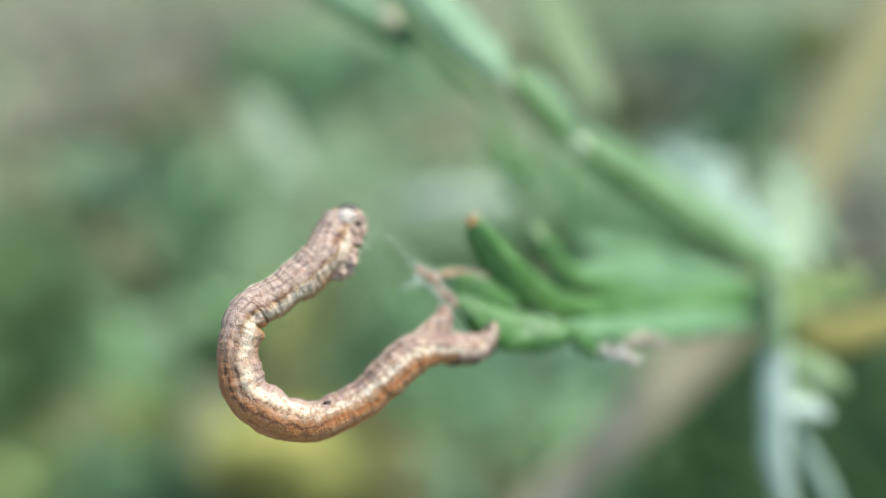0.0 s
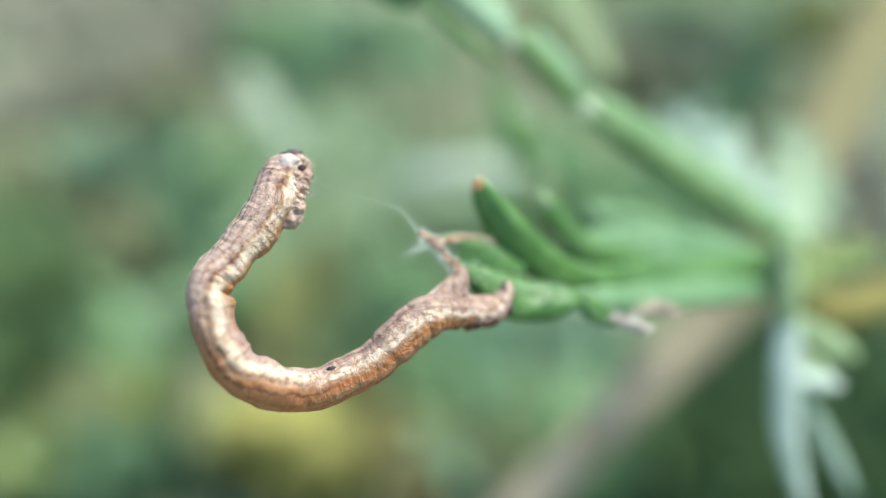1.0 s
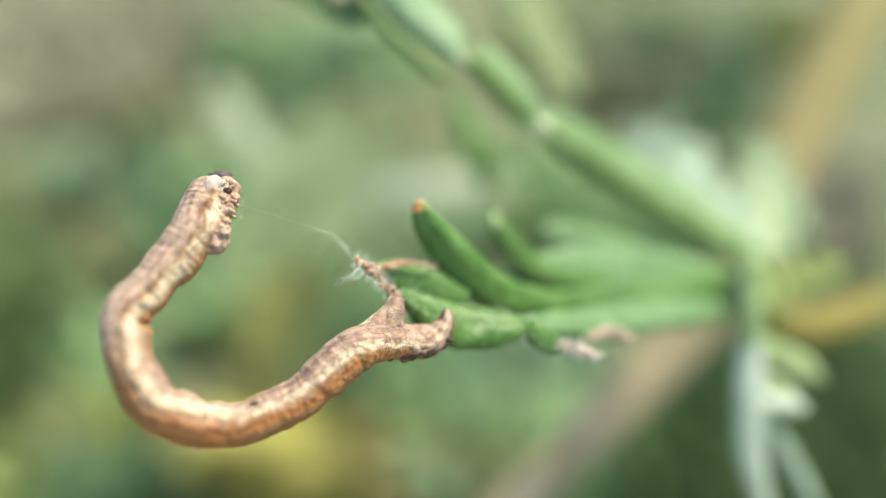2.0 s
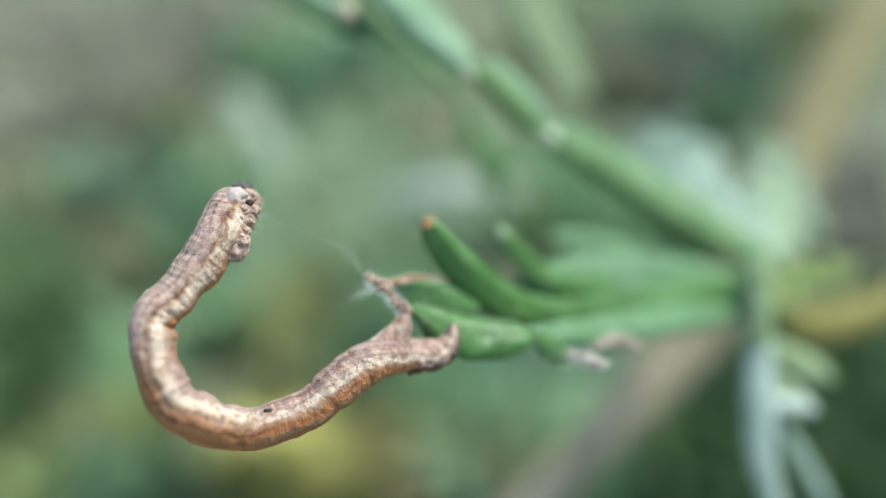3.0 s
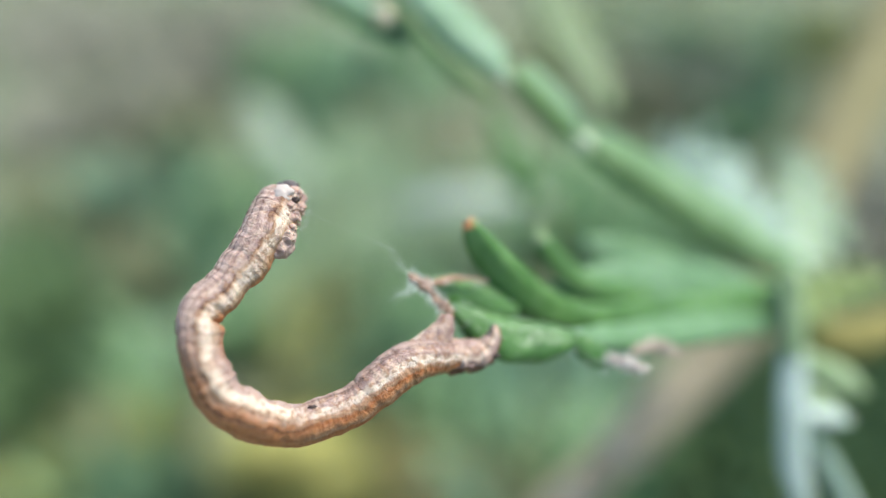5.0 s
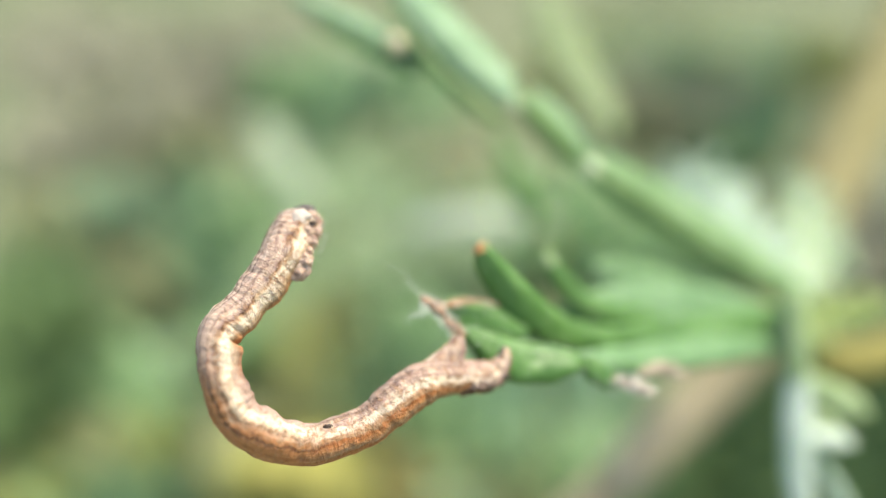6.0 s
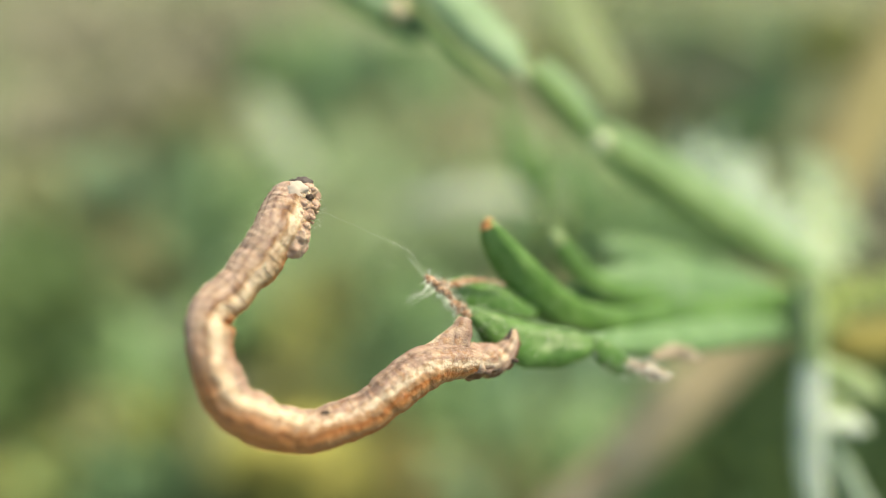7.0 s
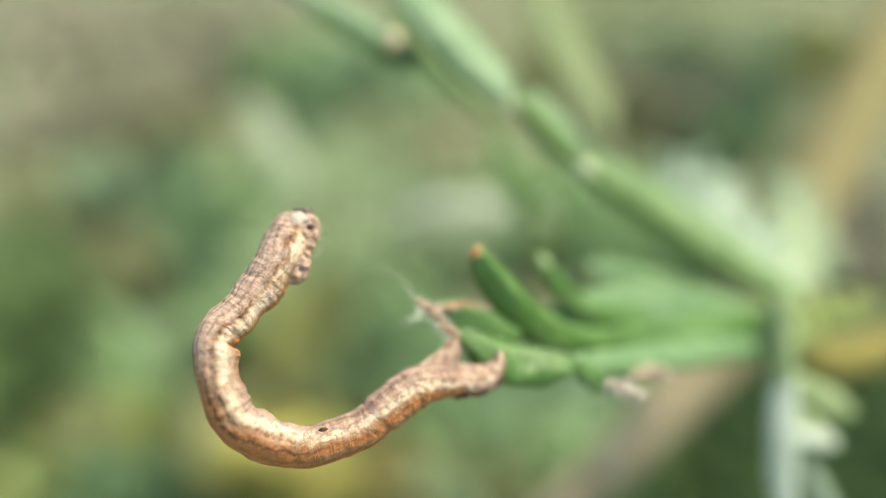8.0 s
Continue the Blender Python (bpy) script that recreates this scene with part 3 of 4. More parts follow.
# ------------------------------------------------------------------ the plant
TERMINAL = [(8.22, 48.6, -5.13, 0.26), (7.19, 48.3, -5.2, 0.88), (5.85, 48, -5.26, 1.23), (4.19, 47.6, -5.12, 1.35), (2.71, 47.1, -4.52, 1.18), (1.58, 46.8, -3.64, 0.76), (0.69, 46.4, -3.01, 0.31)]
LOBEB = [(4.77, 49.6, -3.53, 0.4), (3.84, 49.3, -3.31, 0.8), (2.64, 48.8, -2.87, 1.09), (1.47, 48.4, -2.49, 1.15), (0.38, 47.6, -2.02, 0.87), (-0.5, 46.6, -1.65, 0.31)]
LOBE1 = [(1.78, 47.5, 2.03, 0.29), (2.19, 47.9, 1.08, 0.78), (3.08, 48.6, -0.23, 1.09), (4.43, 49.6, -1.79, 1.28), (6.13, 51, -3.14, 1.25), (8.3, 53, -4.01, 1.05), (11.36, 55.5, -4.39, 0.91), (16.31, 59.5, -4.35, 0.98), (22.01, 64, -4.29, 1.15), (28.58, 69, -3.97, 1.34)]
LOBE2 = [(6.48, 54.8, 1.46, 0.34), (7.14, 55.2, 0.49, 0.64), (8.21, 56, -0.81, 0.81), (9.74, 57, -2.08, 0.86), (12.44, 58.6, -2.96, 0.89), (17.03, 62, -3.51, 0.94), (22.74, 66, -4, 1.1)]
FORK = [(7.73, 48.6, -4.87, 0.33), (8.57, 48.4, -5.56, 0.69), (9.45, 48.5, -6.23, 0.69), (10.26, 48.6, -6.67, 0.36)]
WHITETIP = [(9.56, 48.4, -6.21, 0.2), (10.68, 48.6, -6.53, 0.3), (11.53, 48.7, -6.84, 0.33), (12.47, 48.8, -7.12, 0.13)]
FLUFF = [(-1.27, 45, -1.44), (-1.74, 44.8, -1.98), (-2.28, 44.7, -2.15), (-2.51, 44.6, -2.63), (-1.06, 45, -1.8), (-1.45, 44.9, -2.1), (-1.96, 44.8, -2.16), (-2.4, 44.7, -2.42), (-1.57, 45, -1.14), (-1.87, 44.9, -0.78), (-2.17, 44.8, -0.41), (-2.56, 44.7, 0.01)]
DRYMAIN = [(-1.64, 45.1, -1.12, 0.15), (-0.91, 45.3, -1.61, 0.26), (-0.3, 45.3, -2.22, 0.21), (0.25, 45.2, -2.85, 0.27), (0.8, 45.2, -3.33, 0.21)]
DRYEDGE = [(-0.98, 45.5, -1.56, 0.21), (-0, 46.2, -1.56, 0.19), (0.82, 46.9, -1.4, 0.16), (1.93, 47.6, -1.46, 0.1), (2.93, 48.2, -1.69, 0.05)]


def tip_of(ctrl, length=0.09):
    """The last bit of a lobe, a little thicker, for a tip of another colour."""
    rows, _ = spline(ctrl, 400)
    n = max(4, int(400 * length))
    return [tuple(r[:3]) + (r[3] * 1.05 + 0.015,) for r in rows[:n + 1:max(1, n // 4)]]


def feathered(ctrl, material, parent, label, pairs, reach, seed, width=0.55):
    """A leaf cut into narrow lobes along a thin midrib."""
    rnd = random.Random(seed)
    thin = [(x, y, z, max(0.25, r * 0.30)) for x, y, z, r in ctrl]
    leaf = part("leaf", sweep(thin, 30, 12, 0.6, 0.1, 0.1, seed), material, parent, label)
    rows, _ = spline(ctrl, 60)
    for i in range(pairs):
        k = int(3 + 52 * (i + 0.5) / pairs)
        t = Vector(rows[k + 1][:3] - rows[k - 1][:3]).normalized()
        side = t.cross(Vector((0, -1, 0.2))).normalized()
        for sign in (-1, 1):
            way = (side * sign - t * rnd.uniform(0.5, 1.1) + Vector((0, rnd.uniform(-0.5, 0.5), 0))).normalized()
            l = rows[k][3] * reach * rnd.uniform(0.8, 1.3)
            a = Vector(rows[k][:3])
            w = rows[k][3] * width * rnd.uniform(0.8, 1.2)
            bend = Vector((rnd.gauss(0, 0.12), rnd.gauss(0, 0.12), rnd.gauss(0, 0.12)))
            lobe = [(*a, w * 0.6), (*(a + way * l * 0.5), w), (*(a + (way + bend) * l * 0.85), w * 0.8), (*(a + (way + bend) * l), w * 0.2)]
            part("lobe", sweep(lobe, 12, 10, 0.6, 0.0, 0.08, seed + k), material, leaf)
    return leaf


def build_plant():
    stem = [(13.41, 113, -39.61, 3.26), (19.7, 112, -32.84, 3.35), (26.66, 111, -25.39, 3.47), (34.28, 110, -17.68, 3.63), (40.47, 109, -10.65, 3.81), (44.76, 108, -3.44, 4.27), (48.86, 108, 5.83, 4.43), (54.58, 110, 16.17, 4.51), (63.88, 113, 31.19, 4.64), (74.26, 117, 47.45, 4.55)]
    low = place(stem[0])
    way = low - place(stem[1])
    foot = low + way * (-low.z / way.z)
    plant = empty("weed_plant", foot, "green fleshy-leaved weed with a dry tan stem, growing in a meadow", "plant")
    root = BASE.inverted() @ foot * 1000
    first = [(a * 0.5 + b * 0.5) for a, b in zip(root, stem[0][:3])]
    part("stem", sweep([(*root, 4.2), (*first, 3.6)] + stem, 80, 20, 1.0, wobble=0.04, grain=0.25), STRAW, plant, "dry tan stem")
    part("side_stem", sweep([(37.96, 88, -7.56, 1.26), (43.27, 90, -10.31, 2.19), (48.8, 92, -10.23, 2.37), (57.14, 95, -8.24, 2.04)], 20, 14, 1.0), OLIVE, plant, "olive yellow side stem")

    leaf = part("leaf", sweep([(7.56, 48.6, -5.07, 0.46), (9.59, 50.5, -5.31, 0.82), (12.87, 54, -5.67, 1.11), (17.22, 58.5, -5.82, 1.37), (22.89, 64, -5.83, 1.42), (29.26, 70, -5.49, 1.56)], 36, 18, 0.55, 0.25, face=(0, -1, 0.5)), LEAF_SHEEN, plant, "green leaf that the caterpillar clasps, browned at its end")
    part("lobe", sweep(TERMINAL, 40, 28, 0.62, 0.12, 0.04, 1, face=(0, -1, 0.5)), LEAF, leaf)
    part("lobe", sweep(LOBEB, 36, 28, 0.50, 0.10, 0.04, 2), LEAF, leaf)
    lobe = part("lobe", sweep(LOBE1, 60, 28, 0.60, 0.12, 0.04, 3, face=(-0.3, -1, 0.2)), LEAF, leaf)
    part("tip", sweep(tip_of(LOBE1, 0.014), 12, 14, 0.62), TIP_ORANGE, leaf, "orange lobe tip")
    part("lobe", sweep(LOBE2, 40, 20, 0.60, 0.10, 0.04, 4), LEAF, leaf)
    part("tip", sweep(tip_of(LOBE2, 0.04), 12, 14, 0.62), LEAF_YELLOW, leaf, "pale yellow lobe tip")
    part("lobe", sweep([(7.21, 57, -2.99, 0.31), (9.92, 58, -2.65, 1.43), (13.57, 60, -2.64, 2.06), (18.62, 63, -2.97, 2.26), (24.48, 67, -3.65, 1.95), (29.02, 70, -4.33, 1.36)], 40, 22, 0.30, 0.15, 0.08, 5), LEAF_SHEEN, leaf)
    part("lobe", sweep([(11.22, 64, 0.74, 0.4), (13.87, 65, -0.06, 1.26), (18.02, 67, -1.32, 1.67), (24.19, 70, -2.85, 1.36)], 30, 18, 0.35, 0.1, 0.06, 11), LEAF_SHEEN, leaf)
    part("lobe", sweep(FORK, 24, 18, 0.65, 0.1, 0.05, 6), LEAF, leaf)
    end = part("withered_tip", sweep(WHITETIP, 70, 20, 0.7, 0, 0.5, 7, grain=6), DRY_PALE, leaf, "whitish withered lobe tip")
    rnd = random.Random(17)
    rows, _ = spline(WHITETIP, 60)
    for _ in range(44):
        x, y, z, r = rows[rnd.randrange(2, 58)]
        grain = (x + rnd.gauss(0, 0.25), y - 0.1 - abs(rnd.gauss(0, 0.25)), z + rnd.gauss(0, 0.7) * r)
        part("fluff_grain", ball(grain, rnd.uniform(0.05, 0.13), (1, 1, 0.8), 0.4, _, 2.0, 1), FLOCK if rnd.random() < 0.75 else DRY, end, "white fluffy grain")
    part("withered_lobe", sweep([(11.94, 50.6, -6.47, 0.14), (12.45, 51, -6.12, 0.31), (13.45, 51.5, -5.97, 0.46), (14.58, 52, -6.22, 0.42), (15.55, 52.5, -6.53, 0.18)], 24, 14, 0.5, 0, 0.25, 8, grain=2), DRY_BEIGE, leaf, "beige withered lobe")
    part("withered_edge", sweep(DRYMAIN, 120, 18, 0.7, 0, 0.45, 9, grain=4.6), DRY, leaf, "brown shrivelled leaf edge")
    part("withered_edge", sweep(DRYEDGE, 90, 14, 0.6, 0, 0.45, 10, grain=4.6), DRY, leaf, "brown shrivelled leaf edge")
    paths = hair_paths(TERMINAL, 320, 0.22, 1) + hair_paths(LOBEB, 280, 0.22, 2) + hair_paths(FORK, 60, 0.6, 3) + hair_paths(WHITETIP, 160, 0.55, 4, 0.8, 0.9)
    paths += hair_paths(DRYMAIN, 300, 0.48, 5) + hair_paths(DRYEDGE, 90, 0.30, 6)
    tagged(part("hairs", fibres(paths, 0.012), HAIR, leaf, "fine white leaf hairs"), kind="stuff")

    loose = []
    rnd = random.Random(8)
    for k in range(0, 12, 4):
        for _ in range(9 if k < 8 else 4):
            off = Vector([rnd.gauss(0, 0.16) for _ in range(3)])
            loose.append([Vector(p) + off * (i / 3 if k < 8 else 0.35) for i, p in enumerate(FLUFF[k:k + 4])])
    tagged(part("silk_fluff", fibres(loose, 0.008), SILK, leaf, "loose white silk at the withered leaf end"), kind="stuff")

    # the upper leaf: glaucous lobes, lower-side shade added as darker green bodies
    upper = part("leaf", sweep([(32.09, 72.5, -1.75, 1.2), (26.79, 70.5, 1.5, 1.75), (21.84, 68.8, 4.4, 1.8), (17.07, 67, 7.1, 1.6), (13.51, 65.3, 9.0, 1.2), (11.43, 64.4, 10.0, 0.55)], 40, 20, 0.5, 0.12, face=(0.35, -0.7, 0.5)), LEAF_SAGE, plant, "pale glaucous upper leaf with overlapping lobes, their shaded lower sides in darker green")
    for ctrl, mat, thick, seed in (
            ([(31.6, 72, -2.5, 0.75), (25.9, 69.5, 0.2, 1.2), (20.77, 67.8, 3.05, 1.3), (16.33, 66, 5.6, 1.25), (13.13, 64.6, 7.45, 1.05), (11.32, 63.8, 8.45, 0.5)], LEAF_SHADE_AND_WEED, 0.8, 20),
            ([(10.8, 63.5, 8.84, 0.56), (9.3, 62.8, 10.13, 1.16), (7.58, 62, 11.78, 1.32), (6.13, 61.2, 13.11, 1.08), (5.3, 60.5, 13.86, 0.4)], LEAF_SHADE_AND_WEED, 0.7, 21), ([(11.48, 64.4, 9.53, 0.47), (10.15, 63.8, 11.32, 0.94), (8.4, 63, 13.04, 0.97), (6.69, 62.2, 14.61, 0.46)], LEAF_GLAUCOUS, 0.5, 25),
            ([(5.28, 61.8, 13.24, 0.73), (3.69, 61.8, 15.15, 1.91), (1.42, 62.3, 17.57, 2.29), (-0.89, 63.4, 20.36, 2.24), (-3.06, 65, 23.5, 1.82), (-4.6, 66.5, 26.25, 0.69)], LEAF_GLAUCOUS, 0.5, 22), ([(4.13, 60.9, 11.61, 0.32), (2.32, 60.7, 12.92, 0.58), (0.22, 61, 14.96, 0.61), (-1.72, 61.6, 17.19, 0.56), (-3.46, 62.6, 19.59, 0.43), (-5.18, 64, 22.62, 0.24)], LEAF_SHADE_AND_WEED, 0.8, 26),
            ([(-2.29, 63.4, 16.95, 0.56), (-4.02, 63.5, 18.47, 1.12), (-6.24, 64.2, 20, 1.23), (-8.83, 65.2, 21.56, 1.15), (-11.7, 66.5, 23.26, 0.88), (-14.22, 68, 24.79, 0.3)], LEAF_GLAUCOUS, 0.6, 23), ([(-2.86, 62.6, 16.32, 0.24), (-4.8, 62.7, 17.36, 0.42), (-6.82, 63.4, 18.58, 0.42), (-9.2, 64.4, 20.11, 0.36), (-11.79, 65.6, 21.74, 0.22)], LEAF_SHADE_AND_WEED, 0.8, 27),
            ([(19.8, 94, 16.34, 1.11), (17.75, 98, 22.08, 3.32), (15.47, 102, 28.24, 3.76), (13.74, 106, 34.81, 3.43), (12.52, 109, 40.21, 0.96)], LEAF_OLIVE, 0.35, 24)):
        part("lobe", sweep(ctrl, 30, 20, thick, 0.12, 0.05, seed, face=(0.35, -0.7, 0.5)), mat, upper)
    for x, y, z, r in [(11.23, 63, 8.49, 0.79), (5.04, 60.6, 13.16, 0.49), (-4.28, 61.8, 18.43, 0.77)]:
        part("tip", ball((x, y, z), r, (1, 1, 1), 0.15, x), TIP_CREAM if x < 0 else TIP_PALE, upper, "pale lobe tip")
    feathered([(25.53, 96, 11.48, 0.83), (28.98, 95, 10.55, 3.95), (32.26, 91, 6.05, 4.56), (34.1, 86, 1.8, 3.69), (33.52, 76, -2.58, 1.35)], LEAF_HAZE, plant, "whitish green leaf at the stem node", 14, 1.35, 31, 0.26)
    feathered([(43.9, 98, 12.2, 0.7), (43.2, 96, 8.2, 3.03), (40.6, 90, 2.7, 4.1), (36.3, 82, -1.8, 3.0), (32.35, 74, -5.09, 1.58)], LEAF_SOFT, plant, "pale yellow green leaf at the stem node", 12, 1.3, 32, 0.28)
    feathered([(31.83, 74, -4.83, 1.05), (35.86, 77, -4.53, 2.3), (40.66, 80, -3.91, 2.28), (46.89, 84, -2.97, 0.72)], LEAF_LIME, plant, "yellowish green leaf at the stem node", 5, 1.2, 33)
    hanging = part("leaf", sweep([(28.77, 66.2, -7.75, 0.97), (28.8, 66.4, -10.22, 1.22), (28.83, 66.6, -12.7, 1.32), (28.82, 66.8, -15.2, 1.28), (29.1, 67.2, -17.76, 1.24), (29.81, 67.8, -20.42, 1.1), (30.83, 68.4, -23.37, 0.81), (32.11, 69, -26.37, 0.3)], 40, 18, 0.5, 0.15, 0.06, 34), LEAF_WHITE, plant, "whitish hanging leaf with short side lobes")
    part("leaf_stalk", sweep([(28.38, 66, -1.9, 1.17), (28.53, 66.1, -4.82, 1.22), (28.67, 66.2, -7.75, 1.12), (28.84, 66.4, -9.73, 0.68)], 20, 16, 0.7, 0.1, 0.06, 38), LEAF_YELLOW, hanging, "yellowish green leaf base")
    part("lobe", sweep([(29.3, 67.2, -8.36, 0.49), (31.84, 68.4, -10.02, 1.01), (34.69, 69.6, -11.48, 1.13), (36.81, 70.2, -12.61, 0.36)], 20, 14, 0.5, 0.1, 0.06, 35), LEAF_YELLOW, hanging, "yellowish side lobe")
    part("lobe", sweep([(29.28, 66.6, -13.68, 0.49), (31.18, 67, -13.86, 0.74), (32.76, 67.2, -14.2, 0.74), (33.94, 67.4, -14.49, 0.25)], 20, 14, 0.5, 0.1, 0.06, 36), LEAF_WHITE, hanging)
    part("lobe", sweep([(29.81, 67.8, -14.43, 0.45), (32.11, 69, -17.22, 0.71), (34.22, 70.2, -20.37, 0.83), (36.23, 71.1, -23.51, 0.63), (37.44, 71.4, -25.71, 0.21)], 20, 14, 0.5, 0.1, 0.06, 37), LEAF_HAZE, hanging)
    part("lobe", sweep([(29.26, 66.9, -11.28, 0.39), (31.3, 67.8, -12.43, 0.65), (32.95, 68.4, -13.65, 0.65), (34.04, 68.8, -14.64, 0.2)], 20, 14, 0.5, 0.1, 0.06, 39), LEAF_YELLOW, hanging)
    part("leaf", sweep([(4.97, 84, 15.28, 0.48), (6.39, 83, 11.83, 1.42), (7.78, 82, 8.48, 1.64), (8.65, 82, 4.67, 0.47)], 20, 14, 0.4), LEAF, plant)


# ------------------------------------------------------------------ the caterpillar
REST = [(-8.16, 43.85, 3.39, 1.152), (-8.65, 43.13, 2.2, 1.324), (-8.96, 42.26, 1.14, 1.233), (-9.63, 41.76, 0.01, 1.188), (-10.59, 41.04, -1.4, 1.083), (-11.42, 40.39, -2.29, 1.091), (-11.63, 39.89, -3.21, 1.077), (-11.41, 39.6, -4.31, 1.07), (-11.05, 39.46, -5.54, 1.093), (-10.61, 39.53, -6.53, 1.124), (-9.88, 39.82, -7.37, 1.183), (-8.75, 40.25, -8, 1.167), (-7.37, 40.9, -8.45, 1.074), (-5.98, 41.33, -8.25, 1.09), (-4.26, 41.98, -7.64, 1.072), (-3.05, 42.41, -6.68, 1.149), (-1.76, 43.06, -5.82, 1.161), (-0.67, 43.7, -5.52, 1.022), (0.75, 44.42, -5.56, 0.885), (2.05, 45, -5.68, 0.71)]
START = [(-5.49, 43.85, 1.84), (-5.97, 43.13, 0.54), (-6.49, 42.41, -0.5), (-7.34, 41.9, -1.24), (-8.5, 41.18, -2.13), (-9.67, 40.54, -2.96), (-10.46, 40.1, -3.84), (-10.67, 39.82, -4.98), (-10.57, 39.67, -6.26), (-10.17, 39.67, -7.39), (-9.36, 39.96, -8.27), (-8.22, 40.32, -8.91), (-7.04, 40.9, -9.22), (-5.87, 41.33, -8.95), (-4.52, 41.98, -8.25), (-3.12, 42.41, -7.09), (-1.9, 43.06, -6.06), (-0.87, 43.7, -5.53), (0.42, 44.42, -5.79), (1.79, 45, -5.96)]
EARLY = [(-8.57, 43.85, 2.73), (-8.96, 43.13, 1.38), (-9.13, 42.55, 0.63), (-9.81, 41.83, -0.65), (-10.83, 41.04, -1.94), (-11.64, 40.39, -2.99), (-11.85, 39.89, -3.97), (-11.68, 39.6, -4.99), (-11.32, 39.46, -6.13), (-10.74, 39.6, -7.3), (-9.88, 39.89, -8.18), (-8.8, 40.32, -8.75), (-7.56, 40.82, -9.05), (-5.93, 41.33, -8.75), (-4.28, 41.98, -8.01), (-2.68, 42.41, -6.73), (-1.29, 43.06, -5.58), (-0.12, 43.7, -5.25), (1.28, 44.42, -5.59), (2.37, 45, -5.6)]
SILK_LINE = [(-6.97, 43.13, 2.39), (-5.5, 43.56, 1.74), (-4.48, 43.92, 1.26), (-2.84, 44.5, 0.47), (-2.24, 44.86, 0.01), (-1.57, 45, -0.9)]
PIECES = 39
_rest, LENGTH = spline(REST, PIECES + 1)
SKIN = skin()


def centre_line(start, early, rest):
    """The body's line as a blend of its three shapes: nodes from head to tail. What bends away from rest bends evenly."""
    lines = [spline([c[:3] for c in ctrl], PIECES + 1)[0] for ctrl in (START, EARLY, REST)]
    ways = [np.diff(rows, axis=0) for rows in lines]
    d, tail = ways[2], lines[2][-1]
    kernel = np.exp(-(np.arange(-6, 7) / 2.6) ** 2)
    for rows, way, w in zip(lines, ways, (start, early)):
        away = np.pad(way - ways[2], ((6, 6), (0, 0)), mode="edge")
        away = np.stack([np.convolve(away[:, k], kernel / kernel.sum(), "valid") for k in range(3)], 1)
        d = d + w * away
        tail = tail + w * (rows[-1] - lines[2][-1])
    return np.concatenate([tail - np.cumsum(d[::-1], axis=0)[::-1], [tail]])


def piece_frame(a, b):
    """A pose at a: z along the body, y outwards, x towards the viewer's side of the body."""
    t = Vector(b - a).normalized()
    front = Vector((0, -1, 0))
    front = (front - t * front.dot(t)).normalized()
    out = t.cross(front)
    return Matrix((front, out, t)).transposed().to_4x4()


def skin_height(s, th):
    """Relief of the skin in parts of the radius, at s millimetres from the head."""
    p = Vector((s * 1.6, 1.3 * math.cos(th), 1.3 * math.sin(th)))
    lump = 0.055 * noise.noise(p) + 0.030 * noise.noise(p * 2.7) + 0.008 * noise.noise(p * 6.5)
    ring = (0.009 if s < 0.45 * LENGTH else 0.005) * math.sin(s * 2 * math.pi / 0.40 + 2.0 * noise.noise(p * 0.8))
    seg = s / LENGTH * 12.0
    fold = -0.07 * math.exp(-((seg - round(seg)) / 0.09) ** 2) * (0.6 + 0.6 * noise.noise(p * 0.7 + Vector((4, 0, 0))))
    belly = (0.085 if s < 0.55 * LENGTH else 0.03) * max(0.0, -math.sin(th)) * math.cos((seg - round(seg)) * 2 * math.pi)
    ridge = 0.060 * math.exp(-((th + 0.35 + 0.35 * noise.noise(Vector((s * 0.9, 7, 0)))) / 0.25) ** 2)
    inner = math.exp(-((th + 1.45) / 0.75) ** 2)
    pinch = inner * (-0.26 * math.exp(-((s - 8.55) / 0.22) ** 2) + 0.13 * math.exp(-((s - 9.15) / 0.35) ** 2) + 0.08 * math.exp(-((s - 7.95) / 0.3) ** 2))
    return lump + ring + fold + belly + ridge + pinch


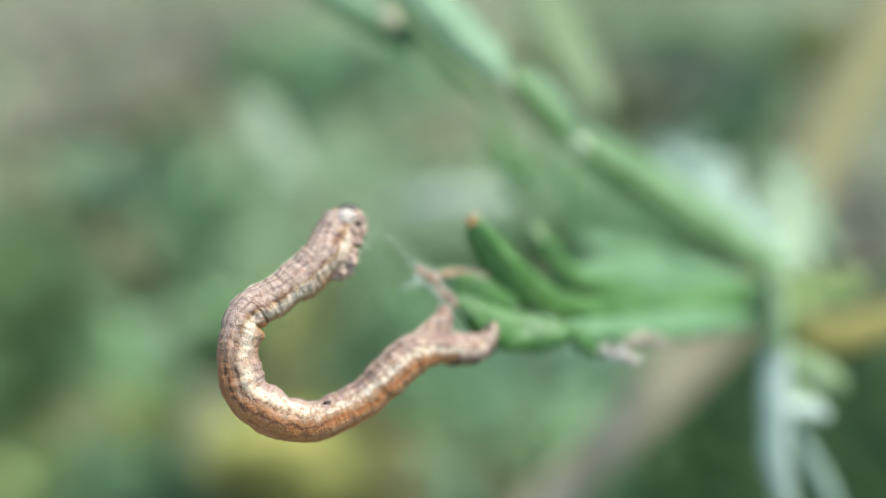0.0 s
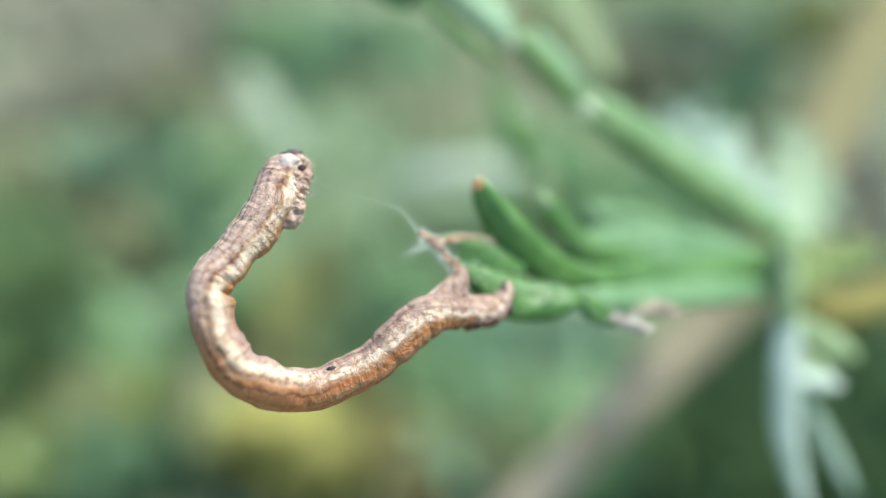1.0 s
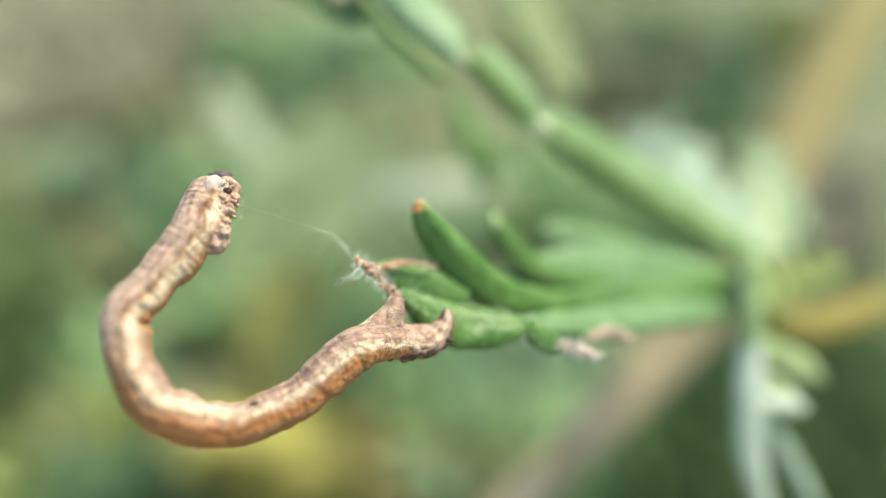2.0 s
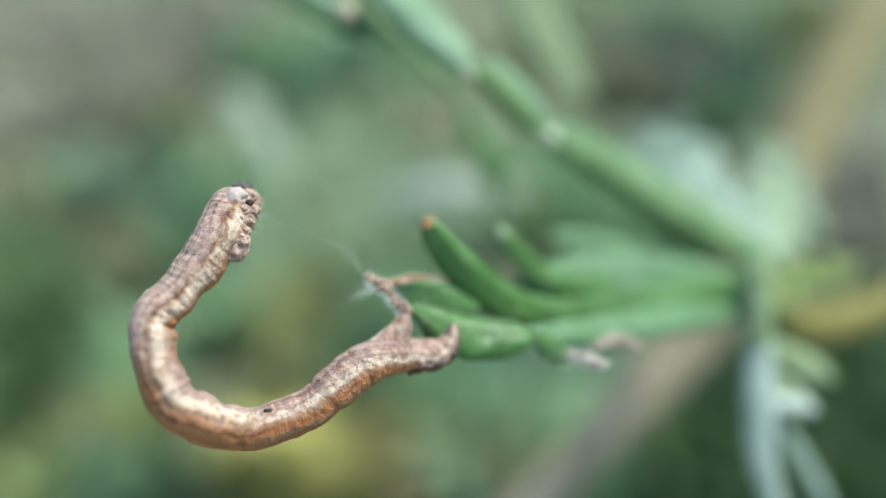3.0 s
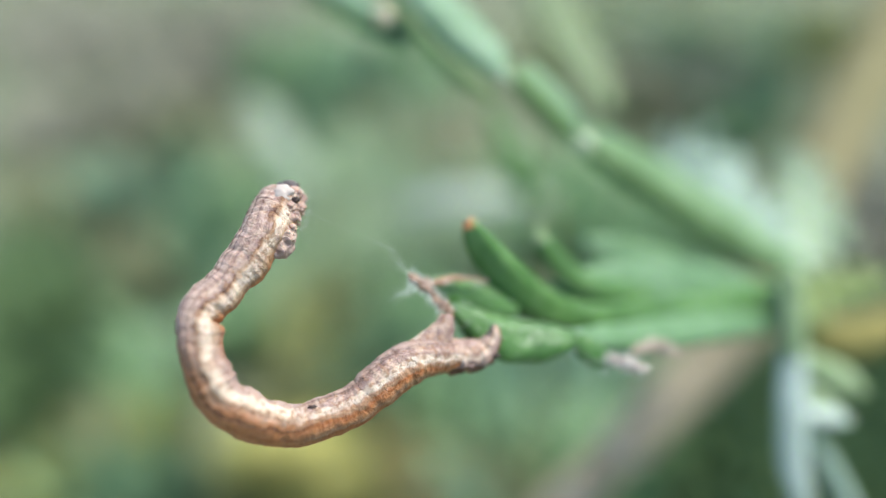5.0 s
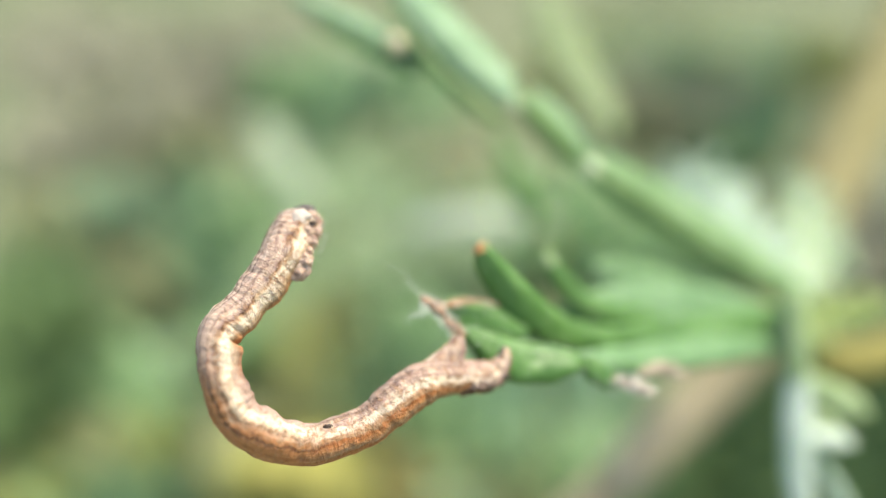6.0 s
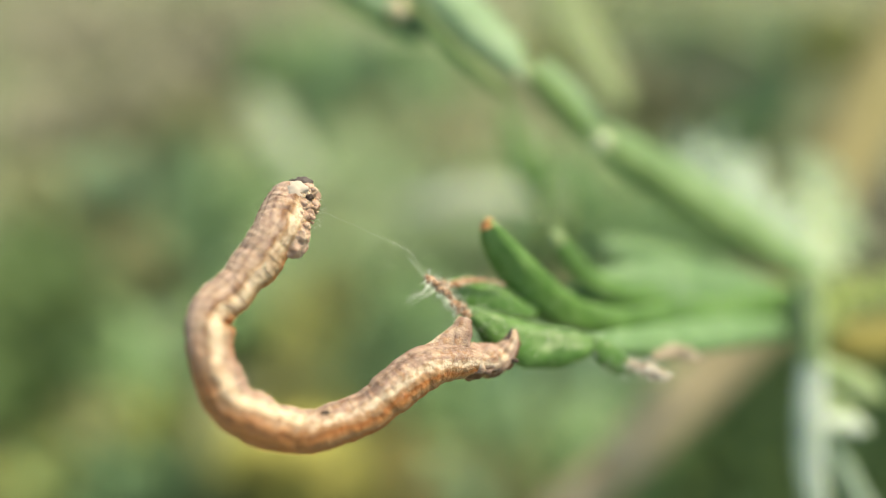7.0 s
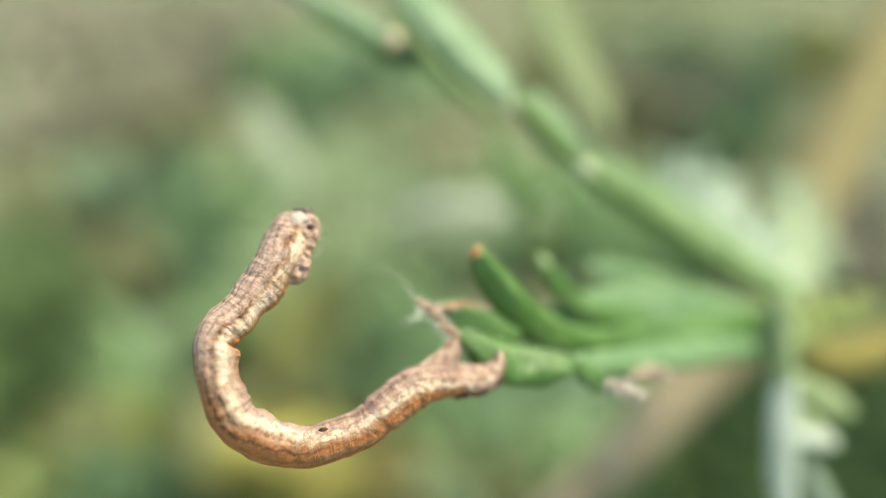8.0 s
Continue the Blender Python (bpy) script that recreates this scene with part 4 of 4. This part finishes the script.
def body_piece(k, around=96, along=12):
    """One rigid ring of the body in its own frame, with a sleeve that runs under the next one."""
    a, b = _rest[k], _rest[k + 1]
    m = piece_frame(a[:3], b[:3])
    inv = m.inverted()
    step = LENGTH / PIECES
    bm = bmesh.new()
    uv_layer = bm.loops.layers.uv.new("UVMap")
    # neighbouring nodes give the curve inside the ring
    nodes = [_rest[max(0, k - 1)], a, b, _rest[min(PIECES, k + 2)]]
    rows = []
    for i in range(along + 4):
        f = i / along
        sleeve = max(0.0, f - 1.0)
        p0, p1, p2, p3 = nodes
        c = 0.5 * (2 * p1 + (p2 - p0) * f + (2 * p0 - 5 * p1 + 4 * p2 - p3) * f * f + (3 * p1 - p0 - 3 * p2 + p3) * f ** 3)
        d = 0.5 * ((p2 - p0) + 2 * (2 * p0 - 5 * p1 + 4 * p2 - p3) * f + 3 * (3 * p1 - p0 - 3 * p2 + p3) * f * f)
        fr = piece_frame(np.zeros(3), d[:3])
        s = (k + f) * step
        r = c[3] * (1 - 0.10 * sleeve)
        if s < 0.5:
            r *= math.sqrt(max(0.05, 1 - ((0.5 - s) / 0.62) ** 2))
        ring = []
        for j in range(around):
            th = 2 * math.pi * j / around
            h = r * (1 + skin_height(s, (th + math.pi) % (2 * math.pi) - math.pi))
            q = Vector(c[:3]) + fr.to_3x3() @ Vector((math.cos(th) * h, math.sin(th) * h, 0))
            v = bm.verts.new(inv.to_3x3() @ (q - Vector(a[:3])) / 1000)
            ring.append((v, s / LENGTH, th))
        rows.append(ring)
    for ra, rb in zip(rows, rows[1:]):
        for j in range(around):
            n = (j + 1) % around
            face = bm.faces.new((ra[j][0], ra[n][0], rb[n][0], rb[j][0]))
            for loop, (_, u, th), last in zip(face.loops, (ra[j], ra[n], rb[n], rb[j]), (0, 1, 1, 0)):
                turn = th / (2 * math.pi) + (1 if (n == 0 and last) else 0)
                turn = turn + 0.5 - (1 if j >= around // 2 else 0)
                loop[uv_layer].uv = (u, turn)
    if k == 0:
        bm.faces.new([v for v, _, _ in rows[0]][::-1])
    bmesh.ops.recalc_face_normals(bm, faces=bm.faces)
    return bm, m


BODY = BASE.copy()
KNOBS = [(-7.57, 43.27, 3.33, 0.468), (-7.24, 43.2, 2.63, 0.315), (-7.74, 42.77, 2.61, 0.429), (-7.83, 42.55, 2.02, 0.451), (-7.47, 42.77, 2.15, 0.347), (-7.82, 42.19, 1.02, 0.535), (-7.69, 42.41, 1.45, 0.4), (-8.11, 42.26, 0.48, 0.647), (-8.52, 42.26, 0.82, 0.616)]
CLAWS = [(-7.49, 42.84, 2.49, 0.204), (-6.71, 42.84, 2.41, 0.061), (-7.51, 42.62, 1.96, 0.194), (-6.81, 42.55, 1.88, 0.061), (-7.64, 42.41, 1.36, 0.195), (-7.04, 42.26, 1.45, 0.051), (-7.45, 43.42, 2.99, 0.173), (-6.86, 43.56, 2.93, 0.061), (-7.48, 43.56, 2.29, 0.172), (-6.89, 43.7, 2.21, 0.061), (-7.65, 43.42, 1.7, 0.173), (-7.09, 43.56, 1.68, 0.061)]


def piece_pose(line, k):
    m = piece_frame(line[k], line[k + 1])
    m.translation = Vector(line[k]) / 1000
    return m


def part_on(name, bm, material, piece, label=""):
    """A mesh built in plant millimetres round the rest pose, hung on one ring of the body."""
    ob = new(name, mesh_of(name, bm, material))
    ob.parent = piece
    ob.matrix_parent_inverse = (BODY @ piece_pose(_rest[:, :3], int(piece["ring"]))).inverted()
    return tagged(ob, label)


def uv_ball(bm, u, v):
    """Lays a patch of the skin, at u and v, over a small rounded body."""
    layer = bm.loops.layers.uv.new("UVMap")
    for face in bm.faces:
        for loop in face.loops:
            p = BASE.inverted() @ loop.vert.co * 1000
            loop[layer].uv = (u + 0.03 * noise.noise(p * 1.1), v + 0.05 * noise.noise(p * 0.9 + Vector((5, 0, 0))))
    return bm


def uv_sweep(bm, n, around, u0, u1, shift=0.0, span=1.0):
    """Lays the skin round a swept limb, the seam at its back."""
    layer = bm.loops.layers.uv.new("UVMap")
    bm.verts.index_update()
    for face in bm.faces:
        cols = [loop.vert.index % around for loop in face.loops]
        for loop, col in zip(face.loops, cols):
            k = loop.vert.index // around
            c = col / around
            c = c - 1 if c > 0.5 or (c == 0.5 and any(q > around // 2 for q in cols)) else c
            loop[layer].uv = (u0 + (u1 - u0) * k / (n - 1), 0.5 + shift - c * span)
    return bm


def build_caterpillar():
    cat = new("caterpillar")
    cat.empty_display_size = 0.005
    cat.matrix_world = BODY
    tagged(cat, "brown and cream looper caterpillar curled out from a leaf tip", "caterpillar")
    bpy.context.view_layer.update()
    rings = []
    for k in range(PIECES):
        bm, _ = body_piece(k)
        ob = new("segment", mesh_of("segment", bm, SKIN))
        ob.parent = cat
        ob["ring"] = k
        ob.matrix_basis = piece_pose(_rest[:, :3], k)
        rings.append(ob)
    bpy.context.view_layer.update()
    # hind end: anal claspers that curl up, and the fore pair of prolegs that hold the withered edge
    part_on("anal_proleg", uv_sweep(sweep([(-1.0, 43.9, -5.5, 0.80), (0.2, 44.25, -5.52, 0.90), (1.4, 44.8, -5.6, 0.90), (2.36, 45.3, -5.48, 0.80), (2.90, 45.4, -4.95, 0.58), (3.13, 45.4, -4.4, 0.38), (3.16, 45.4, -3.98, 0.16)], 44, 32, 1.0, 0, 0.13, 3, grain=2.6), 44, 32, 0.99, 1.05, -0.015, -0.56), SKIN, rings[-1], "curled anal clasper")
    part_on("claw", sweep([(2.86, 45.1, -4.45, 0.05), (2.95, 45.05, -4.12, 0.08), (3.06, 45.1, -3.88, 0.04)], 10, 12, 0.8, 0, 0.12, 9, grain=2.4), GREY, rings[-1], "dark grey tip of the clasper")
    part_on("spur", sweep([(2.75, 45.1, -5.35, 0.34), (3.12, 45.0, -5.56, 0.20), (3.42, 45.0, -5.66, 0.04)], 10, 12, 0.8, 0, 0.12, 8, grain=2.4), HORN, rings[-1], "dark pointed spur of the clasper")
    part_on("proleg", uv_sweep(sweep([(-0.55, 43.95, -5.6, 0.80), (-0.05, 44.05, -4.9, 0.76), (0.28, 44.2, -4.1, 0.62), (0.53, 44.4, -3.3, 0.38)], 30, 32, 0.7, 0, 0.07, 5, grain=1.9), 30, 32, 0.90, 1.0, -0.09, 0.45), SKIN, rings[-6], "grey brown proleg gripping the leaf edge")
    part_on("skin_fold", uv_sweep(sweep([(-2.6, 42.7, -6.05, 0.62), (-1.6, 43.2, -5.42, 0.70), (-0.65, 43.75, -4.7, 0.58), (0.05, 44.15, -3.95, 0.40), (0.45, 44.35, -3.4, 0.22)], 30, 32, 0.7, 0, 0.07, 6, grain=1.9), 30, 32, 0.86, 1.0, -0.10, 0.45), SKIN, rings[-6], "web of skin that rises into the proleg")
    # head: a rounded capsule that looks to the inner side of the bend, with the six true legs below it
    head = rings[0]
    hx, hy, hz = _rest[0][:3]
    part_on("head", uv_ball(ball((hx + 0.30, hy - 0.05, hz - 0.36), 0.88, (0.95, 1.0, 0.95), 0.07, 2, 2.0, 4), 0.02, 0.545), SKIN, head, "blunt mottled head")
    cap, white, eye = [(-8.04, 43.78, 3.77, 0.465), (-8, 42.93, 3.21, 0.49), (-7.29, 42.98, 2.9, 0.235)]
    part_on("head_cap", ball(cap, cap[3] * 1.05, (1.2, 1, 0.75), 0.25, 5, 2.5), GREY, head, "dark grey crown of the head")
    part_on("head_patch", ball((white[0] - 0.05, white[1] - 0.28, white[2] + 0.12), white[3] * 1.1, (1.0, 0.6, 0.9), 0.25, 6, 2.0), PATCH, head, "white patch on the head")
    part_on("eye_group", ball((eye[0] - 0.1, eye[1] - 0.25, eye[2] + 0.1), eye[3] * 0.85, (1.1, 0.8, 0.9), 0.35, 7, 2.5), HORN, head, "dark eye spots")
    for i, (x, y, z, r) in enumerate(KNOBS):
        tone = (0.57, 0.60, 0.56, 0.58, 0.60, 0.55, 0.57, 0.53, 0.56)[i]
        part_on("leg_base", uv_ball(ball((x, y, z), r * 0.98, (1.05, 1, 0.95), 0.12, i, 2.4, 4), 0.04 + 0.01 * i, tone), SKIN, rings[min(3, i // 3)])
    rnd = random.Random(31)
    for i in range(14):                       # warts between the mouth and the leg bases
        x, y, z, r = KNOBS[i % 7]
        way = Vector((rnd.gauss(0.35, 0.5), -abs(rnd.gauss(0.8, 0.3)), rnd.gauss(0.1, 0.5))).normalized()
        spot = Vector((x, y, z)) + way * r * 0.9
        part_on("wart", uv_ball(ball(spot, rnd.uniform(0.10, 0.19), (1, 1, 0.9), 0.2, i, 2.0, 2), 0.05 + 0.01 * i, rnd.choice((0.50, 0.55, 0.58, 0.61))), SKIN, rings[min(2, (i % 7) // 3)])
    for i in range(0, 12, 2):
        a, c = CLAWS[i], CLAWS[i + 1]
        c = tuple(p + 0.62 * (q - p) for p, q in zip(a, c))
        mid = [(p + q) / 2 for p, q in zip(a, c)]
        mid[2] += 0.08
        part_on("leg", sweep([(*a[:3], a[3] * 0.75), (mid[0], mid[1], mid[2], a[3] * 0.5), c], 12, 10, 0.9, 0, 0.1, i), LEG, rings[1 + i % 2], "small jointed true leg")
    hairs = []
    rnd = random.Random(9)
    for i in range(0, 12, 2):
        for _ in range(4):
            root = Vector(CLAWS[i + 1][:3]) - Vector((rnd.uniform(0, 0.3), 0, 0))
            hairs.append([root, root + Vector((0.15, rnd.gauss(0, 0.08), rnd.gauss(0, 0.1))), root + Vector((0.32, rnd.gauss(0, 0.14), rnd.gauss(0, 0.2)))])
    for _ in range(12):
        th, k = rnd.uniform(-1.3, 1.5), rnd.uniform(1.0, 5.0)
        a = _rest[int(k)]
        m = piece_frame(_rest[int(k)][:3], _rest[int(k) + 1][:3]).to_3x3()
        way = m @ Vector((math.cos(th), math.sin(th), rnd.gauss(-0.1, 0.2)))
        root = Vector(a[:3]) + way * a[3] * 0.95
        hairs.append([root, root + way * 0.08, root + way * 0.17 + Vector((0, 0, 0.04))])
    tagged(part_on("bristles", fibres(hairs, 0.008), HAIR, head, "sparse fine bristles"), kind="stuff")
    near = int(np.argmin(np.linalg.norm(_rest[:-1, :3] - np.array((-6.11, 41.33, -8.27)), axis=1)))
    m = piece_frame(_rest[near][:3], _rest[near + 1][:3]).to_3x3()
    way = m @ Vector((math.cos(-0.85), math.sin(-0.85), 0))
    part_on("dark_fleck", ball(Vector(_rest[near][:3]) + way * _rest[near][3] * 0.93, 0.20, (1.5, 0.7, 0.8), 0.35, 4, 2.5), HORN, rings[near], "small dark scar")
    return cat, rings


def build_thread():
    """The spun line from the leaf end to the mouth, modelled from its fast end."""
    end = Vector(SILK_LINE[-1])
    rnd = random.Random(3)
    rows, _ = spline(SILK_LINE, 40)
    main = [Vector(r) + Vector([rnd.gauss(0, 0.02) for _ in range(3)]) for r in rows][::-1]
    frays = [main, main[::-1]]
    for _ in range(10):
        i = rnd.randrange(2, 16)
        frays.append([main[i] + Vector([rnd.gauss(0, 0.05) for _ in range(3)]), main[i + 1], main[i + 2] + Vector([rnd.gauss(0, 0.1) for _ in range(3)])])
    bm = fibres(frays, 0.0064)
    for v in bm.verts:
        v.co = (BASE.inverted() @ v.co * 1000 - end) / 1000
    ob = new("silk_thread", mesh_of("silk_thread", bm, SILK))
    ob.matrix_world = BASE @ Matrix.Translation(end / 1000)
    return tagged(ob, "fine white silk line from caterpillar to leaf tip", "silk thread")


# ------------------------------------------------------------------ build
build_ground()
build_meadow()
on_stalk("dry_blade", [(-60.29, 230, 46.75, 1.52), (-55.5, 227, 39.45, 4.68), (-49.81, 224, 31.18, 4.95), (-43.78, 221, 22.13, 3.58), (-38.54, 219, 15.48, 1.29)], LEAF_MIST, "pale dry grass blade standing in the meadow", "grass blade")
on_stalk("pale_leaf", [(-11.08, 160, 8.3, 0.8), (-5.5, 158, 9.6, 2.1), (2, 156, 10.5, 2.8), (10, 155, 10.5, 2.5), (16, 154, 10.1, 1.7), (20, 154, 9.7, 0.6)], LEAF_CREAM, "pale whitish weed leaf on a thin stalk", "leaf")
for k, at in enumerate([(-0.098, 0.541), (-0.154, 0.380), (0.208, 0.505), (-0.216, 0.289)]):
    leafy_weed(at, 9, 0.034, 0.0050, LEAF_SHADE_AND_WEED, "dark green low weed with narrow spreading leaves", "dark weeds of the meadow", 50 + 20 * k)
for k, at in enumerate([(0.031, 0.254), (0.055, 0.258), (-0.060, 0.417), (-0.161, 0.265), (0.016, 0.208), (-0.097, 0.338)]):
    leafy_weed(at, 9, 0.036, 0.0058, LEAF_GLAUCOUS, "greyish green low weed with soft spreading leaves", "grey green weeds of the meadow", 250 + 20 * k)
for k, at in enumerate([(-0.063, 0.201), (-0.051, 0.193), (-0.055, 0.187), (-0.043, 0.192), (-0.073, 0.205)]):
    yellow_flower(at, 0.046 + 0.005 * (k % 3), 400 + 10 * k)
build_plant()
THREAD = build_thread()
CAT, RINGS = build_caterpillar()


# ------------------------------------------------------------------ what moves
SWING = [(0.0, 1, 0), (0.1, 1, 0), (0.2, 0.88, 0.12), (0.3, 0.68, 0.32), (0.4, 0.22, 0.78), (0.5, 0.02, 0.98), (0.6, 0, 1), (1.7, 0, 1), (2.8, 0, 0), (8.0, 0, 0)]


def motions():
    lines = [(t, centre_line(a, b, 1 - a - b)) for t, a, b in SWING]
    for k, ring in enumerate(RINGS):
        walk(ring, [(t, piece_pose(line, k)) for t, line in lines])
    # the silk turns about the leaf end with the head
    end = Vector(SILK_LINE[-1])
    rest = Vector(SILK_LINE[0]) - end
    mouth = rest + end - Vector(_rest[0][:3])
    rows = []
    for t, line in lines:
        turn = rest.rotation_difference(Vector(line[0]) + mouth - end).to_matrix().to_4x4()
        turn.translation = end / 1000
        rows.append((t, BASE @ turn))
    walk(THREAD, rows)


motions()
